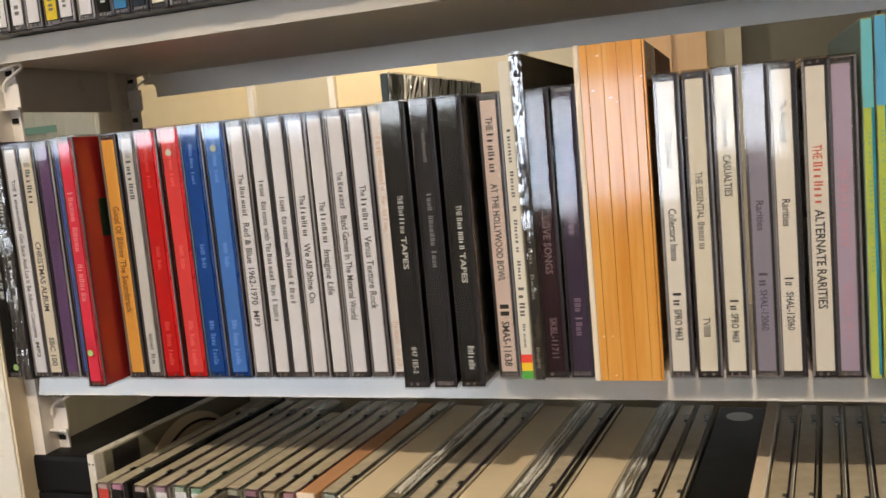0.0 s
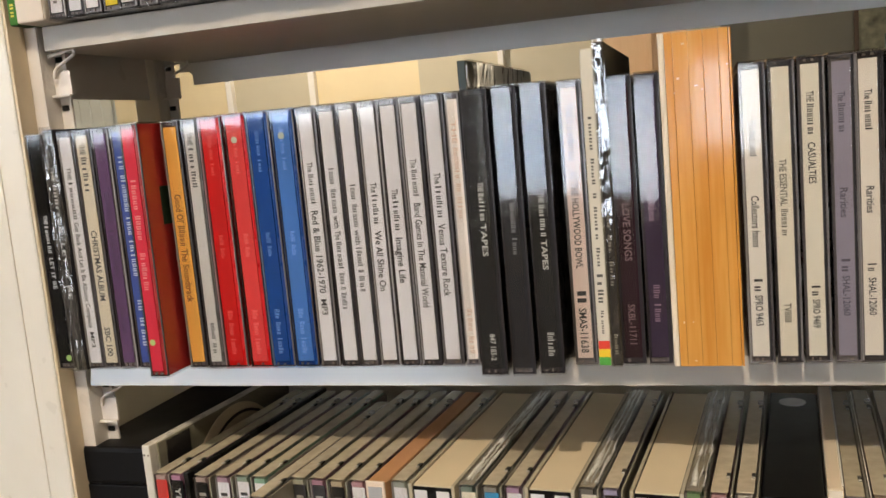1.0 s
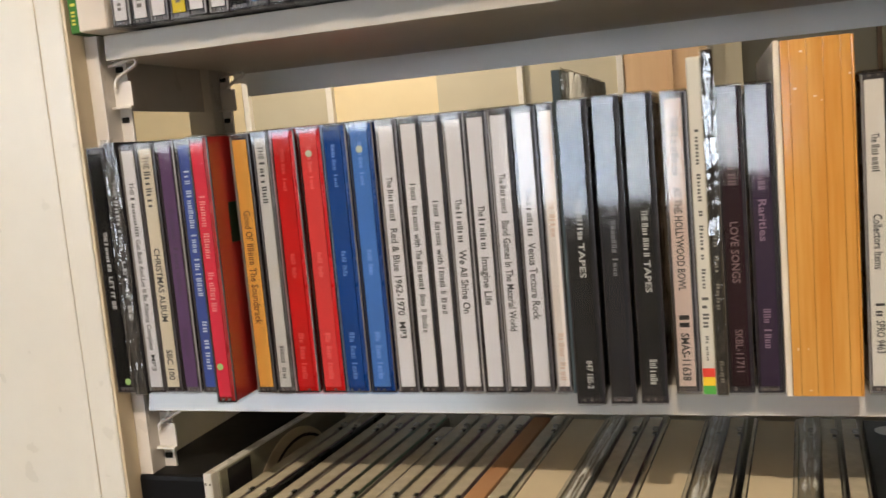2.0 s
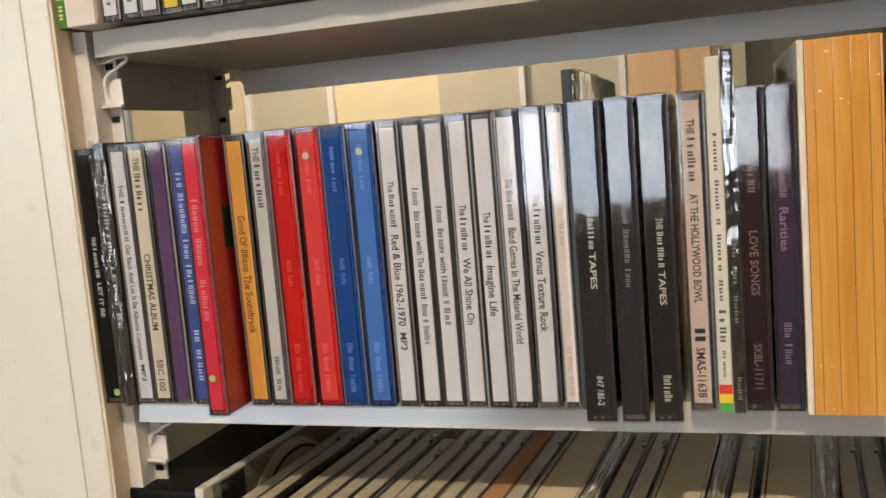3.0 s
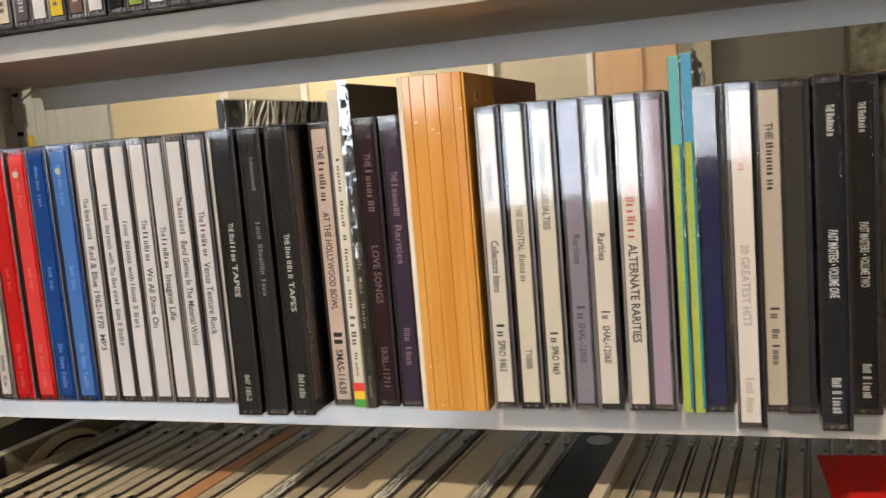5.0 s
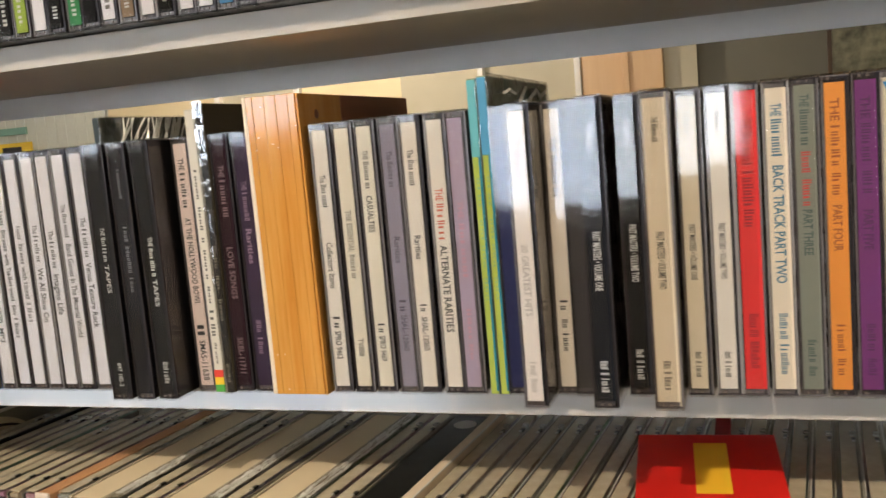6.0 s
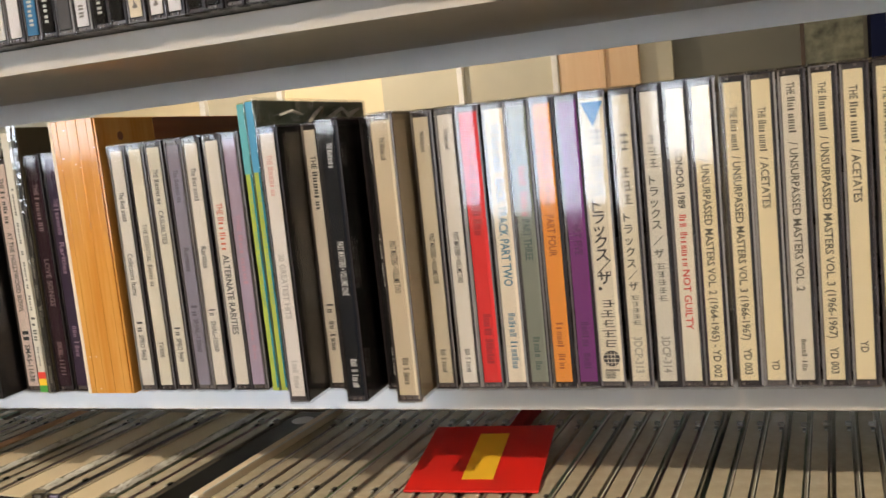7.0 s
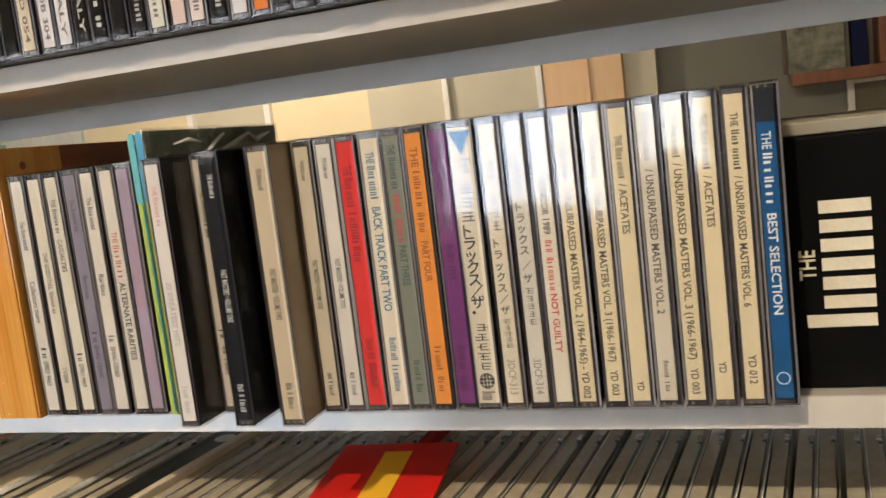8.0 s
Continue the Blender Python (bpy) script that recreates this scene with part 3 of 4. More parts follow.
for cx, col, tr, tx, lab in ((-0.2774, REDC, REDC, (0.85, 0.25, 0.22), "red"), (-0.2638, (0.78, 0.13, 0.13), REDC, (0.95, 0.4, 0.4), "red"),
                             (-0.2517, (0.025, 0.11, 0.33), BLUC, (0.35, 0.5, 0.85), "blue"), (-0.2391, (0.15, 0.32, 0.63), BLUC, (0.5, 0.65, 0.95), "blue")):
    cc = mid(cx, col, tr, tx, [(0.05, 0.22, "#7_4", 0.26), (0.46, 0.56, "#4_4", 0.3), (0.78, 0.97, "#3_4_5", 0.36)], wide=0.0124, cardw=0.0080, side=tr, label=lab + " compact disc case with a tinted " + lab + " tray",
        shell=clear_plastic(lab + "_case", (0.98, 0.80, 0.80) if lab == "red" else (0.80, 0.88, 0.98), 0.04, 1.6))
    if cx in (-0.2638, -0.2391):
        bm = bmesh.new()
        bmesh.ops.create_cone(bm, cap_ends=True, segments=16, radius1=0.0016, radius2=0.0016, depth=0.00006, matrix=pose(0.0054, -0.00004, 0.1120, 90, 0, 0))
        part("sticker", bm, paper((0.46, 0.52, 0.42)), cc, "round grey-green price sticker")
WT = "white-spined compact disc with a printed black title"
mid(-0.2258, WHITE, GREY, INK, [(0.19, 0.365, "#3_7", 0.42), (0.385, 0.72, "Red & Blue 1962-1970", 0.5), (0.745, 0.81, "MP3", 0.45)], label=WT)
mid(-0.2150, WHITE, GREY, INK, [(0.22, 0.40, "#5_7", 0.42), (0.41, 0.46, "with", 0.42), (0.47, 0.63, "#3_7", 0.42), (0.64, 0.79, "#4_1_6", 0.42)], label=WT)
mid(-0.2052, WHITE, GREY, INK, [(0.29, 0.46, "#5_7", 0.42), (0.47, 0.53, "with", 0.42), (0.54, 0.72, "#6_1_5", 0.42)], label=WT)
mid(-0.1951, WHITE, GREY, INK, [(0.29, 0.46, "#3_7", 0.45), (0.48, 0.72, "We All Shine On", 0.5)], label=WT)
mid(-0.1849, WHITE, GREY, INK, [(0.32, 0.49, "#3_7", 0.45), (0.51, 0.69, "Imagine Life", 0.5)], label=WT)
mid(-0.1747, WHITE, GREY, INK, [(0.21, 0.36, "#3_7", 0.42), (0.38, 0.79, "Band Games In The Material World", 0.48)], label=WT)
mid(-0.1641, WHITE, GREY, INK, [(0.27, 0.45, "#3_7", 0.45), (0.465, 0.75, "Venus Texture Rock", 0.5)], label=WT)
mid(-0.1537, (0.80, 0.74, 0.70), GREY, (0.72, 0.52, 0.42), [(0.08, 0.45, "#3_7_2_5", 0.45), (0.80, 0.98, "#5_4", 0.5)], label="off-white-spined compact disc with a pale orange title", cardw=0.0050, wide=0.0066, cardx=0.0008)
# three black double cases pulled forward, and one wrapped disc behind them
LG = (0.62, 0.62, 0.60)
mid(-0.1422, (0.02, 0.02, 0.022), BLACK, LG, [(0.31, 0.45, "#3_7", 0.26), (0.46, 0.58, "TAPES", 0.26), (0.87, 0.97, "847 185-2", 0.26)], front=0.3485, wide=0.0118, cardw=0.0092, label="black compact disc case with white lettering pulled forward")
mid(-0.1285, (0.025, 0.025, 0.03), BLACK, (0.22, 0.22, 0.24), [(0.08, 0.2, "#8", 0.22), (0.31, 0.58, "#4_7_4", 0.28)], front=0.3490, wide=0.0104, cardw=0.0078, label="black compact disc case with grey lettering pulled forward")
mid(-0.1165, (0.02, 0.02, 0.022), BLACK, LG, [(0.36, 0.52, "#3_7", 0.28), (0.53, 0.64, "TAPES", 0.28), (0.87, 0.96, "#7", 0.36)], front=0.3500, wide=0.0108, cardw=0.0084, label="black compact disc case with white lettering pulled forward")
# side colour lightened to carry the pale glare of the film
wk = sleeve(-0.1478, Z, 0.3650, 0.0040, 0.1372, 0.138, paper((0.06, 0.08, 0.09)), paper((0.10, 0.115, 0.10)), "dark shrink-wrapped tall case standing behind black cases", "wrapped_case")
bm = bmesh.new()
box(bm, 0.0042, 0.0045, -0.001, 0.139, 0, 0.1378)
bmesh.ops.subdivide_edges(bm, edges=bm.edges[:], cuts=26, use_grid_fill=True)
for v in bm.verts:
    v.co.x += 0.0016 * noise.noise(Vector((4, v.co.y * 130, v.co.z * 40)))
part("plastic_wrap", bm, WRAP, wk, "crinkled clear plastic wrap")
face_folds(wk, 0.0050, 0.012, 0.136, 0.114, 0.1368, 62, 5, (0.0002, 0.0007), (0.002, 0.012))
mid(-0.1034, (0.78, 0.64, 0.60), GREY, INK, [(0.06, 0.27, "#3_7", 0.45), (0.30, 0.66, "AT THE HOLLYWOOD BOWL", 0.45), (0.74, 0.80, "#1", 0.6), (0.81, 0.98, "SMAS-11638", 0.5)], label="pinkish-white-spined live concert compact disc")
fl = sleeve(-0.0942, Z, Y - 0.0012, 0.0055, 0.1362, 0.138, paper((0.66, 0.64, 0.56)), paper((0.60, 0.58, 0.5)), "tall white card digipak with a red, yellow and green foot", "cd_digipak", [(0.2, 0.68, "#5_4_1_5_3", 0.35), (0.70, 0.80, "#4", 0.6), (0.82, 0.90, "#5", 0.3)], (0.10, 0.10, 0.09))
for i, col in enumerate(((0.10, 0.40, 0.08), (0.85, 0.60, 0.03), (0.72, 0.05, 0.03))):
    slab("colour_band", (0.0003, 0.0052, -0.0002, 0.0002, 0.0008 + i * 0.0036, 0.0044 + i * 0.0036), paper(col), fl)
wb = sleeve(-0.0884, Z, Y - 0.0008, 0.0042, 0.1385, 0.132, paper((0.02, 0.02, 0.022)), paper((0.085, 0.072, 0.048)), "tall black shrink-wrapped digipak with grey lettering", "wrapped_cd", [(0.48, 0.75, "#4_3_4", 0.5), (0.9, 0.97, "#4", 0.5)], (0.4, 0.38, 0.3))
bm = bmesh.new()
box(bm, -0.0003, 0.0046, -0.0010, -0.0006, 0, 0.1395)
bmesh.ops.subdivide_edges(bm, edges=bm.edges[:], cuts=14, use_grid_fill=True)
for v in bm.verts:
    v.co.y += 0.0003 * noise.noise(Vector((v.co.x * 500, 3, v.co.z * 160)))
part("plastic_wrap", bm, WRAP, wb, "crinkled clear plastic wrap")
mid(-0.0827, (0.026, 0.010, 0.016), BLACK, (0.22, 0.14, 0.15), [(0.10, 0.31, "#3_7", 0.4), (0.43, 0.64, "LOVE SONGS", 0.42), (0.8, 0.95, "SKBL-11711", 0.4)], label="dark maroon-spined compact disc in a clear case", cardw=0.0072)
mid(-0.0716, (0.045, 0.028, 0.06), BLACK, (0.28, 0.18, 0.26), [(0.17, 0.33, "#3_7", 0.4), (0.36, 0.50, "Rarities", 0.42), (0.73, 0.87, "#3_4", 0.4)], label="dark purple-spined compact disc in a clear case", cardw=0.0070)

# the wooden-looking box with board joints
BOXW = wood("orange_pine_print", (0.74, 0.40, 0.11), (0.60, 0.25, 0.04), 0.09, 110, (1, 1, 0.05))
BOXW.node_tree.nodes["Principled BSDF"].inputs["Specular IOR Level"].default_value = 0.6
ob = base("wooden_disc_box", (-0.0612, 0.3612, Z), "tall orange pine-patterned disc box with a cream card edge", "box")
slab("sleeve", (-0.0012, 0.0013, 0.0004, 0.140, 0, 0.1388), paper((0.78, 0.70, 0.58)), ob, bevel=0.0009)
slab("side_board", (0.0262, 0.0272, 0.0006, 0.046, 0, 0.1382), BOXW, ob, bevel=0.0004)
slab("back_board", (0.0262, 0.0272, 0.0462, 0.140, 0, 0.1380), wood("red_brown_board", (0.42, 0.15, 0.06), (0.26, 0.08, 0.035), 0.4, 30, (1, 0.1, 1)), ob)
bm = bmesh.new()
bmesh.ops.create_cone(bm, cap_ends=True, segments=14, radius1=0.0022, radius2=0.0022, depth=0.0003, matrix=pose(0.0273, 0.0180, 0.1290, 0, 90, 0))
part("knot", bm, wood("knot_brown", (0.30, 0.11, 0.03), (0.16, 0.05, 0.02)), ob, "dark knot in the board")
JOINTS = (0.0014, 0.0046, 0.0106, 0.0164, 0.0224, 0.0261)
for i, (a, b) in enumerate(zip(JOINTS, JOINTS[1:])):
    slab("plank", (a, b - 0.0001, 0.0001 * (i % 2), 0.139, 0.0004, 0.1384), BOXW, ob, bevel=0.0002)
slab("seam_backing", (0.0014, 0.0261, 0.0010, 0.138, 0.0008, 0.137), paper((0.50, 0.23, 0.06)), ob)
rnd = random.Random(8)
for k in range(9):
    cx, cz = rnd.uniform(0.002, 0.025), rnd.choice((rnd.uniform(0.001, 0.02), rnd.uniform(0.1, 0.137)))
    slab("scuff", (cx, cx + rnd.uniform(0.0004, 0.0014), -0.00006, 0.00014, cz, cz + rnd.uniform(0.0003, 0.0009)), paper((0.80, 0.62, 0.40)), ob, "pale worn scuff")

W2 = "white-spined compact disc in a clear jewel case"
mid(-0.0306, (0.78, 0.74, 0.68), GREY, INK, [(0.17, 0.30, "#3_7", 0.42), (0.43, 0.61, "Collectors Items", 0.46), (0.72, 0.77, "#2", 0.5), (0.78, 0.89, "SPRO 9463", 0.45)], label=W2)
mid(-0.0196, (0.76, 0.71, 0.60), GREY, (0.12, 0.11, 0.09), [(0.31, 0.47, "THE ESSENTIAL", 0.4), (0.48, 0.58, "#7", 0.4), (0.81, 0.88, "TV888", 0.4)], label="cream-spined compact disc in a clear jewel case")
mid(-0.0087, (0.76, 0.72, 0.62), GREY, INK, [(0.09, 0.24, "#3_7", 0.4), (0.26, 0.40, "CASUALTIES", 0.42), (0.75, 0.79, "#2", 0.5), (0.80, 0.90, "SPRO 9469", 0.42)], label="cream-spined compact disc in a clear jewel case")
mid(0.0026, (0.27, 0.25, 0.33), GREY, (0.08, 0.07, 0.11), [(0.1, 0.24, "The #7", 0.4), (0.42, 0.52, "Rarities", 0.42), (0.66, 0.71, "#2", 0.5), (0.72, 0.86, "SHAL-12060", 0.4)], label="lilac-grey-spined compact disc in a clear jewel case")
mid(0.0122, (0.78, 0.73, 0.66), GREY, INK, [(0.1, 0.24, "The #7", 0.42), (0.42, 0.51, "Rarities", 0.44), (0.68, 0.71, "#2", 0.5), (0.73, 0.86, "SHAL-12060", 0.42)], label=W2)
mid(0.0240, (0.78, 0.73, 0.66), GREY, INK, [(0.25, 0.45, "#3_7", 0.5, (0.62, 0.12, 0.06)), (0.46, 0.79, "ALTERNATE RARITIES", 0.5)], label="white-spined compact disc with a red and black title")
mid(0.0330, (0.42, 0.34, 0.46), GREY, (0.55, 0.30, 0.38), [(0.3, 0.6, "#3_7", 0.4), (0.7, 0.9, "#6", 0.3)], label="lilac-spined compact disc in a clear jewel case", cardw=0.0064)
for xx, top_c, hh in ((0.0432, (0.12, 0.42, 0.47), 0.1365), (0.0477, (0.08, 0.33, 0.55), 0.1372)):
    # haze of the wrap put into the lighter green side colour
    g = sleeve(xx, Z, Y + 0.0008, 0.0042, hh, 0.126, paper((0.38, 0.46, 0.07)), paper((0.20, 0.26, 0.21)), "tall green and blue card digipak in crinkled wrap", "cd_digipak", [(0.3, 0.7, "#4_6_3", 0.4)], (0.25, 0.4, 0.15))
    slab("blue_spine_end", (0.0003, 0.0039, -0.0003, 0.0003, hh * 0.76, hh - 0.0006), paper(top_c), g)
    slab("blue_side_stripe", (0.0030, 0.0040, -0.0004, -0.0001, 0.002, hh * 0.76), paper((0.03, 0.22, 0.30)), g)
    bm = bmesh.new()
    box(bm, 0.0044, 0.0047, -0.001, 0.127, 0, hh + 0.0004)
    bmesh.ops.subdivide_edges(bm, edges=bm.edges[:], cuts=24, use_grid_fill=True)
    for v in bm.verts:
        v.co.x += 0.0018 * noise.noise(Vector((xx * 900, v.co.y * 70, v.co.z * 90)))
    part("plastic_wrap", bm, WRAP, g, "crinkled clear plastic wrap")
    if xx > 0.045:
        crease(g, 0.0060, ((0.020, 0.1300, 0.0002), (0.034, 0.1320, 0.0010), (0.046, 0.1300, 0.0003)))
        crease(g, 0.0060, ((0.040, 0.1200, 0.0006), (0.056, 0.1290, 0.0014), (0.068, 0.1350, 0.0004)))
        crease(g, 0.0060, ((0.060, 0.1250, 0.0003), (0.078, 0.1290, 0.0016), (0.092, 0.1335, 0.0010), (0.100, 0.1295, 0.0018), (0.118, 0.1340, 0.0004)))
        slab("film_edge", (0.0040, 0.0048, 0.0, 0.127, hh + 0.0006, hh + 0.0012), CLEAR, g, "clear film folded over the top edge", bevel=0.0002)
mid(0.0530, NAVY, BLACK, (0.1, 0.1, 0.2), [], label="navy blue-spined compact disc in a clear jewel case")
mid(0.0644, (0.80, 0.75, 0.72), BLACK, (0.45, 0.42, 0.40), [(0.08, 0.24, "#3_7", 0.4, (0.7, 0.35, 0.32)), (0.45, 0.70, "20 GREATEST HITS", 0.42), (0.86, 0.97, "#4_4", 0.42)], front=0.3448, side=BLACK, label="white-spined greatest hits compact disc pulled forward")
mid(0.0745, (0.76, 0.70, 0.62), GREY, INK, [(0.1, 0.32, "#3_7", 0.4), (0.68, 0.72, "#2", 0.5), (0.75, 0.87, "#2_4", 0.4)], front=0.3655, label=W2)
mid(0.0825, (0.05, 0.045, 0.045), BLACK, (0.2, 0.2, 0.2), [], label="dark grey-spined compact disc in a clear jewel case")
PM1, PM2 = "PAST MASTERS \u2022 VOLUME ONE", "PAST MASTERS \u2022 VOLUME TWO"
mid(0.0926, (0.010, 0.012, 0.018), BLACK, (0.75, 0.75, 0.75), [(0.06, 0.15, "#3_7", 0.34), (0.42, 0.62, PM1, 0.40), (0.86, 0.97, "#3_1_5", 0.42)], front=0.3456, side=BLACK, cardw=0.0074, label="black compact disc with white lettering pulled forward")
mid(0.1048, (0.01, 0.01, 0.012), (0.03, 0.012, 0.015), (0.75, 0.75, 0.75), [(0.06, 0.15, "#3_7", 0.34), (0.42, 0.62, PM2, 0.40), (0.86, 0.97, "#3_1_5", 0.42)], cardw=0.0072, label="black compact disc with white lettering in a clear case")
mid(0.1165, CREAM, (0.48, 0.42, 0.33), INK, [(0.06, 0.14, "#3_7", 0.30), (0.43, 0.62, PM2, 0.34), (0.86, 0.96, "#3_1_5", 0.36)], front=0.3457, side=(0.42, 0.36, 0.28), cardw=0.0083, wide=0.0112, shell=SMOKE, label="cream compact disc case pulled forward with beige sides")
mid(0.1282, CREAM, GREY, INK, [(0.05, 0.13, "#3_7", 0.30), (0.43, 0.62, PM1, 0.36), (0.87, 0.96, "#3_1_5", 0.36)], label="cream-spined compact disc with small black lettering")
mid(0.1395, (0.78, 0.74, 0.68), GREY, INK, [(0.05, 0.13, "#3_7", 0.30), (0.43, 0.62, PM2, 0.36), (0.87, 0.96, "#3_1_5", 0.36)], label="white-spined compact disc with small black lettering")
mid(0.1493, (0.72, 0.03, 0.03), BLACK, (0.25, 0.01, 0.02), [(0.09, 0.25, "#3_7", 0.5), (0.26, 0.45, "#9", 0.5), (0.74, 0.93, "#6_7", 0.45)], label="bright red-spined compact disc in a clear jewel case", cardw=0.0078)
mid(0.1604, (0.80, 0.71, 0.58), GREY, (0.04, 0.18, 0.30), [(0.05, 0.23, "#3_7", 0.5), (0.25, 0.64, "BACK TRACK PART TWO", 0.5), (0.74, 0.95, "#6_7", 0.42)], label="cream-spined compact disc with blue lettering", cardw=0.0076)
mid(0.1707, (0.22, 0.24, 0.20), GREY, (0.05, 0.09, 0.09), [(0.03, 0.20, "#3_7", 0.45), (0.21, 0.39, "#4_5", 0.45, (0.6, 0.05, 0.04)), (0.40, 0.55, "PART THREE", 0.45), (0.83, 0.96, "#6_3", 0.42)], label="grey-green-spined compact disc in a clear jewel case", cardw=0.0072)
mid(0.1812, (0.80, 0.30, 0.05), GREY, (0.32, 0.08, 0.02), [(0.05, 0.36, "#3_7_4", 0.45), (0.39, 0.54, "PART FOUR", 0.45), (0.78, 0.96, "#6_4", 0.42)], label="orange-spined compact disc in a clear jewel case", cardw=0.0070)
mid(0.1917, (0.19, 0.05, 0.20), BLACK, (0.08, 0.015, 0.10), [(0.05, 0.36, "#3_7_4", 0.45), (0.41, 0.54, "PART FIVE", 0.45), (0.78, 0.96, "#6_4", 0.42)], label="purple-spined compact disc in a clear jewel case", cardw=0.0072)
OBI = (0.74, 0.67, 0.53)
k = mid(0.2004, OBI, GREY, INK, [(0.10, 0.17, "%1", 0.6), (0.19, 0.34, "%3", 0.62), (0.35, 0.57, "|トラックス", 0.62), (0.575, 0.69, "|／ザ・", 0.62), (0.70, 0.88, "%5", 0.62), (0.955, 0.99, "#4", 0.6)], label="cream paper-banded compact disc with a blue triangle and globe emblem", cardw=0.0100, cardx=0.0003, wide=0.0108)
bm = bmesh.new()
v = [bm.verts.new(c) for c in ((0.0008, 0.0001, 0.1195), (0.0098, 0.0001, 0.1195), (0.0053, 0.0001, 0.1095))]
bm.faces.new(v)
part("blue_triangle", bm, paper((0.03, 0.22, 0.52)), k, "blue printed triangle")
bm = bmesh.new()
bmesh.ops.create_cone(bm, cap_ends=True, segments=24, radius1=0.0034, radius2=0.0034, depth=0.0001, matrix=pose(0.0054, 0.00025, 0.0135, 90, 0, 0))
part("globe_emblem", bm, ink(INK), k, "black printed globe emblem")
for i in range(3):
    slab("globe_line", (0.0022, 0.0086, -0.00005, 0.00005, 0.0117 + i * 0.0017, 0.0119 + i * 0.0017), paper(OBI), k)
for i in (-0.0014, 0.0, 0.0014):
    slab("globe_line", (0.0053 + i, 0.0055 + i, -0.00006, 0.00004, 0.0106, 0.0164), paper(OBI), k)
mid(0.2135, OBI, GREY, (0.08, 0.08, 0.07), [(0.12, 0.2, "%1", 0.6), (0.24, 0.38, "%3", 0.62), (0.40, 0.60, "|トラックス", 0.66), (0.60, 0.68, "|／ザ", 0.62), (0.69, 0.80, "%5", 0.62), (0.84, 0.97, "3DCP-313", 0.5, (0.35, 0.33, 0.28))], label="cream-spined compact disc with black foreign lettering")
mid(0.2247, (0.70, 0.66, 0.58), GREY, (0.08, 0.08, 0.07), [(0.14, 0.26, "%3", 0.62), (0.28, 0.47, "|トラックス", 0.66), (0.48, 0.57, "|／ザ", 0.62), (0.58, 0.72, "%5", 0.62), (0.84, 0.97, "3DCP-314", 0.5, (0.30, 0.28, 0.25))], label="off-white-spined compact disc with black foreign lettering")
YC = (0.80, 0.69, 0.46)
mid(0.2346, (0.78, 0.72, 0.60), GREY, INK, [(0.20, 0.40, "CONDOR 1989", 0.42), (0.42, 0.60, "#3_8", 0.42, (0.62, 0.05, 0.04)), (0.61, 0.82, "NOT GUILTY", 0.42, (0.62, 0.05, 0.04))], label="cream-spined compact disc with a black and red title")
UM = " UNSURPASSED MASTERS VOL. "
DI = (0.10, 0.09, 0.07)
mid(0.2443, YC, (0.05, 0.03, 0.09), DI, [(0.08, 0.23, "#3_7", 0.42), (0.24, 0.99, "/" + UM + "2 (1964-1965) - YD 002", 0.44)], label="cream-spined compact disc with a long black title")
mid(0.2560, YC, GREY, DI, [(0.08, 0.23, "#3_7", 0.42), (0.24, 0.86, "/" + UM + "3 (1966-1967)", 0.44), (0.89, 0.98, "YD 003", 0.44)], label="cream-spined compact disc with a long black title")
mid(0.2662, YC, GREY, DI, [(0.09, 0.24, "#3_7", 0.42), (0.25, 0.42, "/ ACETATES", 0.44), (0.93, 0.965, "YD", 0.42)], label="cream-spined compact disc of acetates")
mid(0.2768, (0.70, 0.64, 0.53), GREY, DI, [(0.02, 0.19, "#3_7", 0.42), (0.21, 0.70, "/" + UM + "2", 0.44), (0.86, 0.97, "#5_3", 0.3)], label="beige-spined compact disc with a long black title")
mid(0.2876, YC, GREY, DI, [(0.03, 0.19, "#3_7", 0.42), (0.20, 0.86, "/" + UM + "3 (1966-1967)", 0.44), (0.89, 0.98, "YD 003", 0.44)], label="cream-spined compact disc with a long black title")
mid(0.2983, YC, GREY, DI, [(0.05, 0.24, "#3_7", 0.42), (0.25, 0.42, "/ ACETATES", 0.44), (0.87, 0.91, "YD", 0.42)], label="cream-spined compact disc of acetates")
mid(0.3094, YC, GREY, DI, [(0.06, 0.25, "#3_7", 0.42), (0.26, 0.69, "/" + UM + "6", 0.44), (0.85, 0.95, "YD 012", 0.44)], label="cream-spined compact disc with a long black title")
b = mid(0.3202, (0.01, 0.10, 0.28), BLACK, (0.85, 0.88, 0.9), [(0.13, 0.37, "#3_7", 0.5), (0.39, 0.72, "BEST SELECTION", 0.5) ], label="blue-spined compact disc with white lettering", side=BLACK)
bm = bmesh.new()
rings = [[bm.verts.new((0.0046 + r * math.cos(q * math.tau / 24), 0.0007, 0.0115 + r * math.sin(q * math.tau / 24))) for q in range(24)] for r in (0.0021, 0.0025)]
for q in range(24):
    bm.faces.new((rings[0][q], rings[0][q - 1], rings[1][q - 1], rings[1][q]))
part("ring_emblem", bm, ink((0.85, 0.88, 0.9)), b, "small white printed ring")
slab("dark_spine_end", (0.0014, 0.0078, 0.0006, 0.00085, TOP - 0.0150, TOP - 0.0036), paper((0.02, 0.025, 0.035)), b)

# the black boxed set standing behind the edge, with its lettering as plain bars
bb = base("boxed_set", (0.3300, 0.3880, Z), "thick black boxed set with large cream lettering, turned front out", "box")
slab("box_body", (0, 0.145, 0.0, 0.118, 0, 0.1015), surface("black_box_board", (0.003, 0.003, 0.003), 0.6, vary=0.2, spec=0.06), bb, bevel=0.0012)
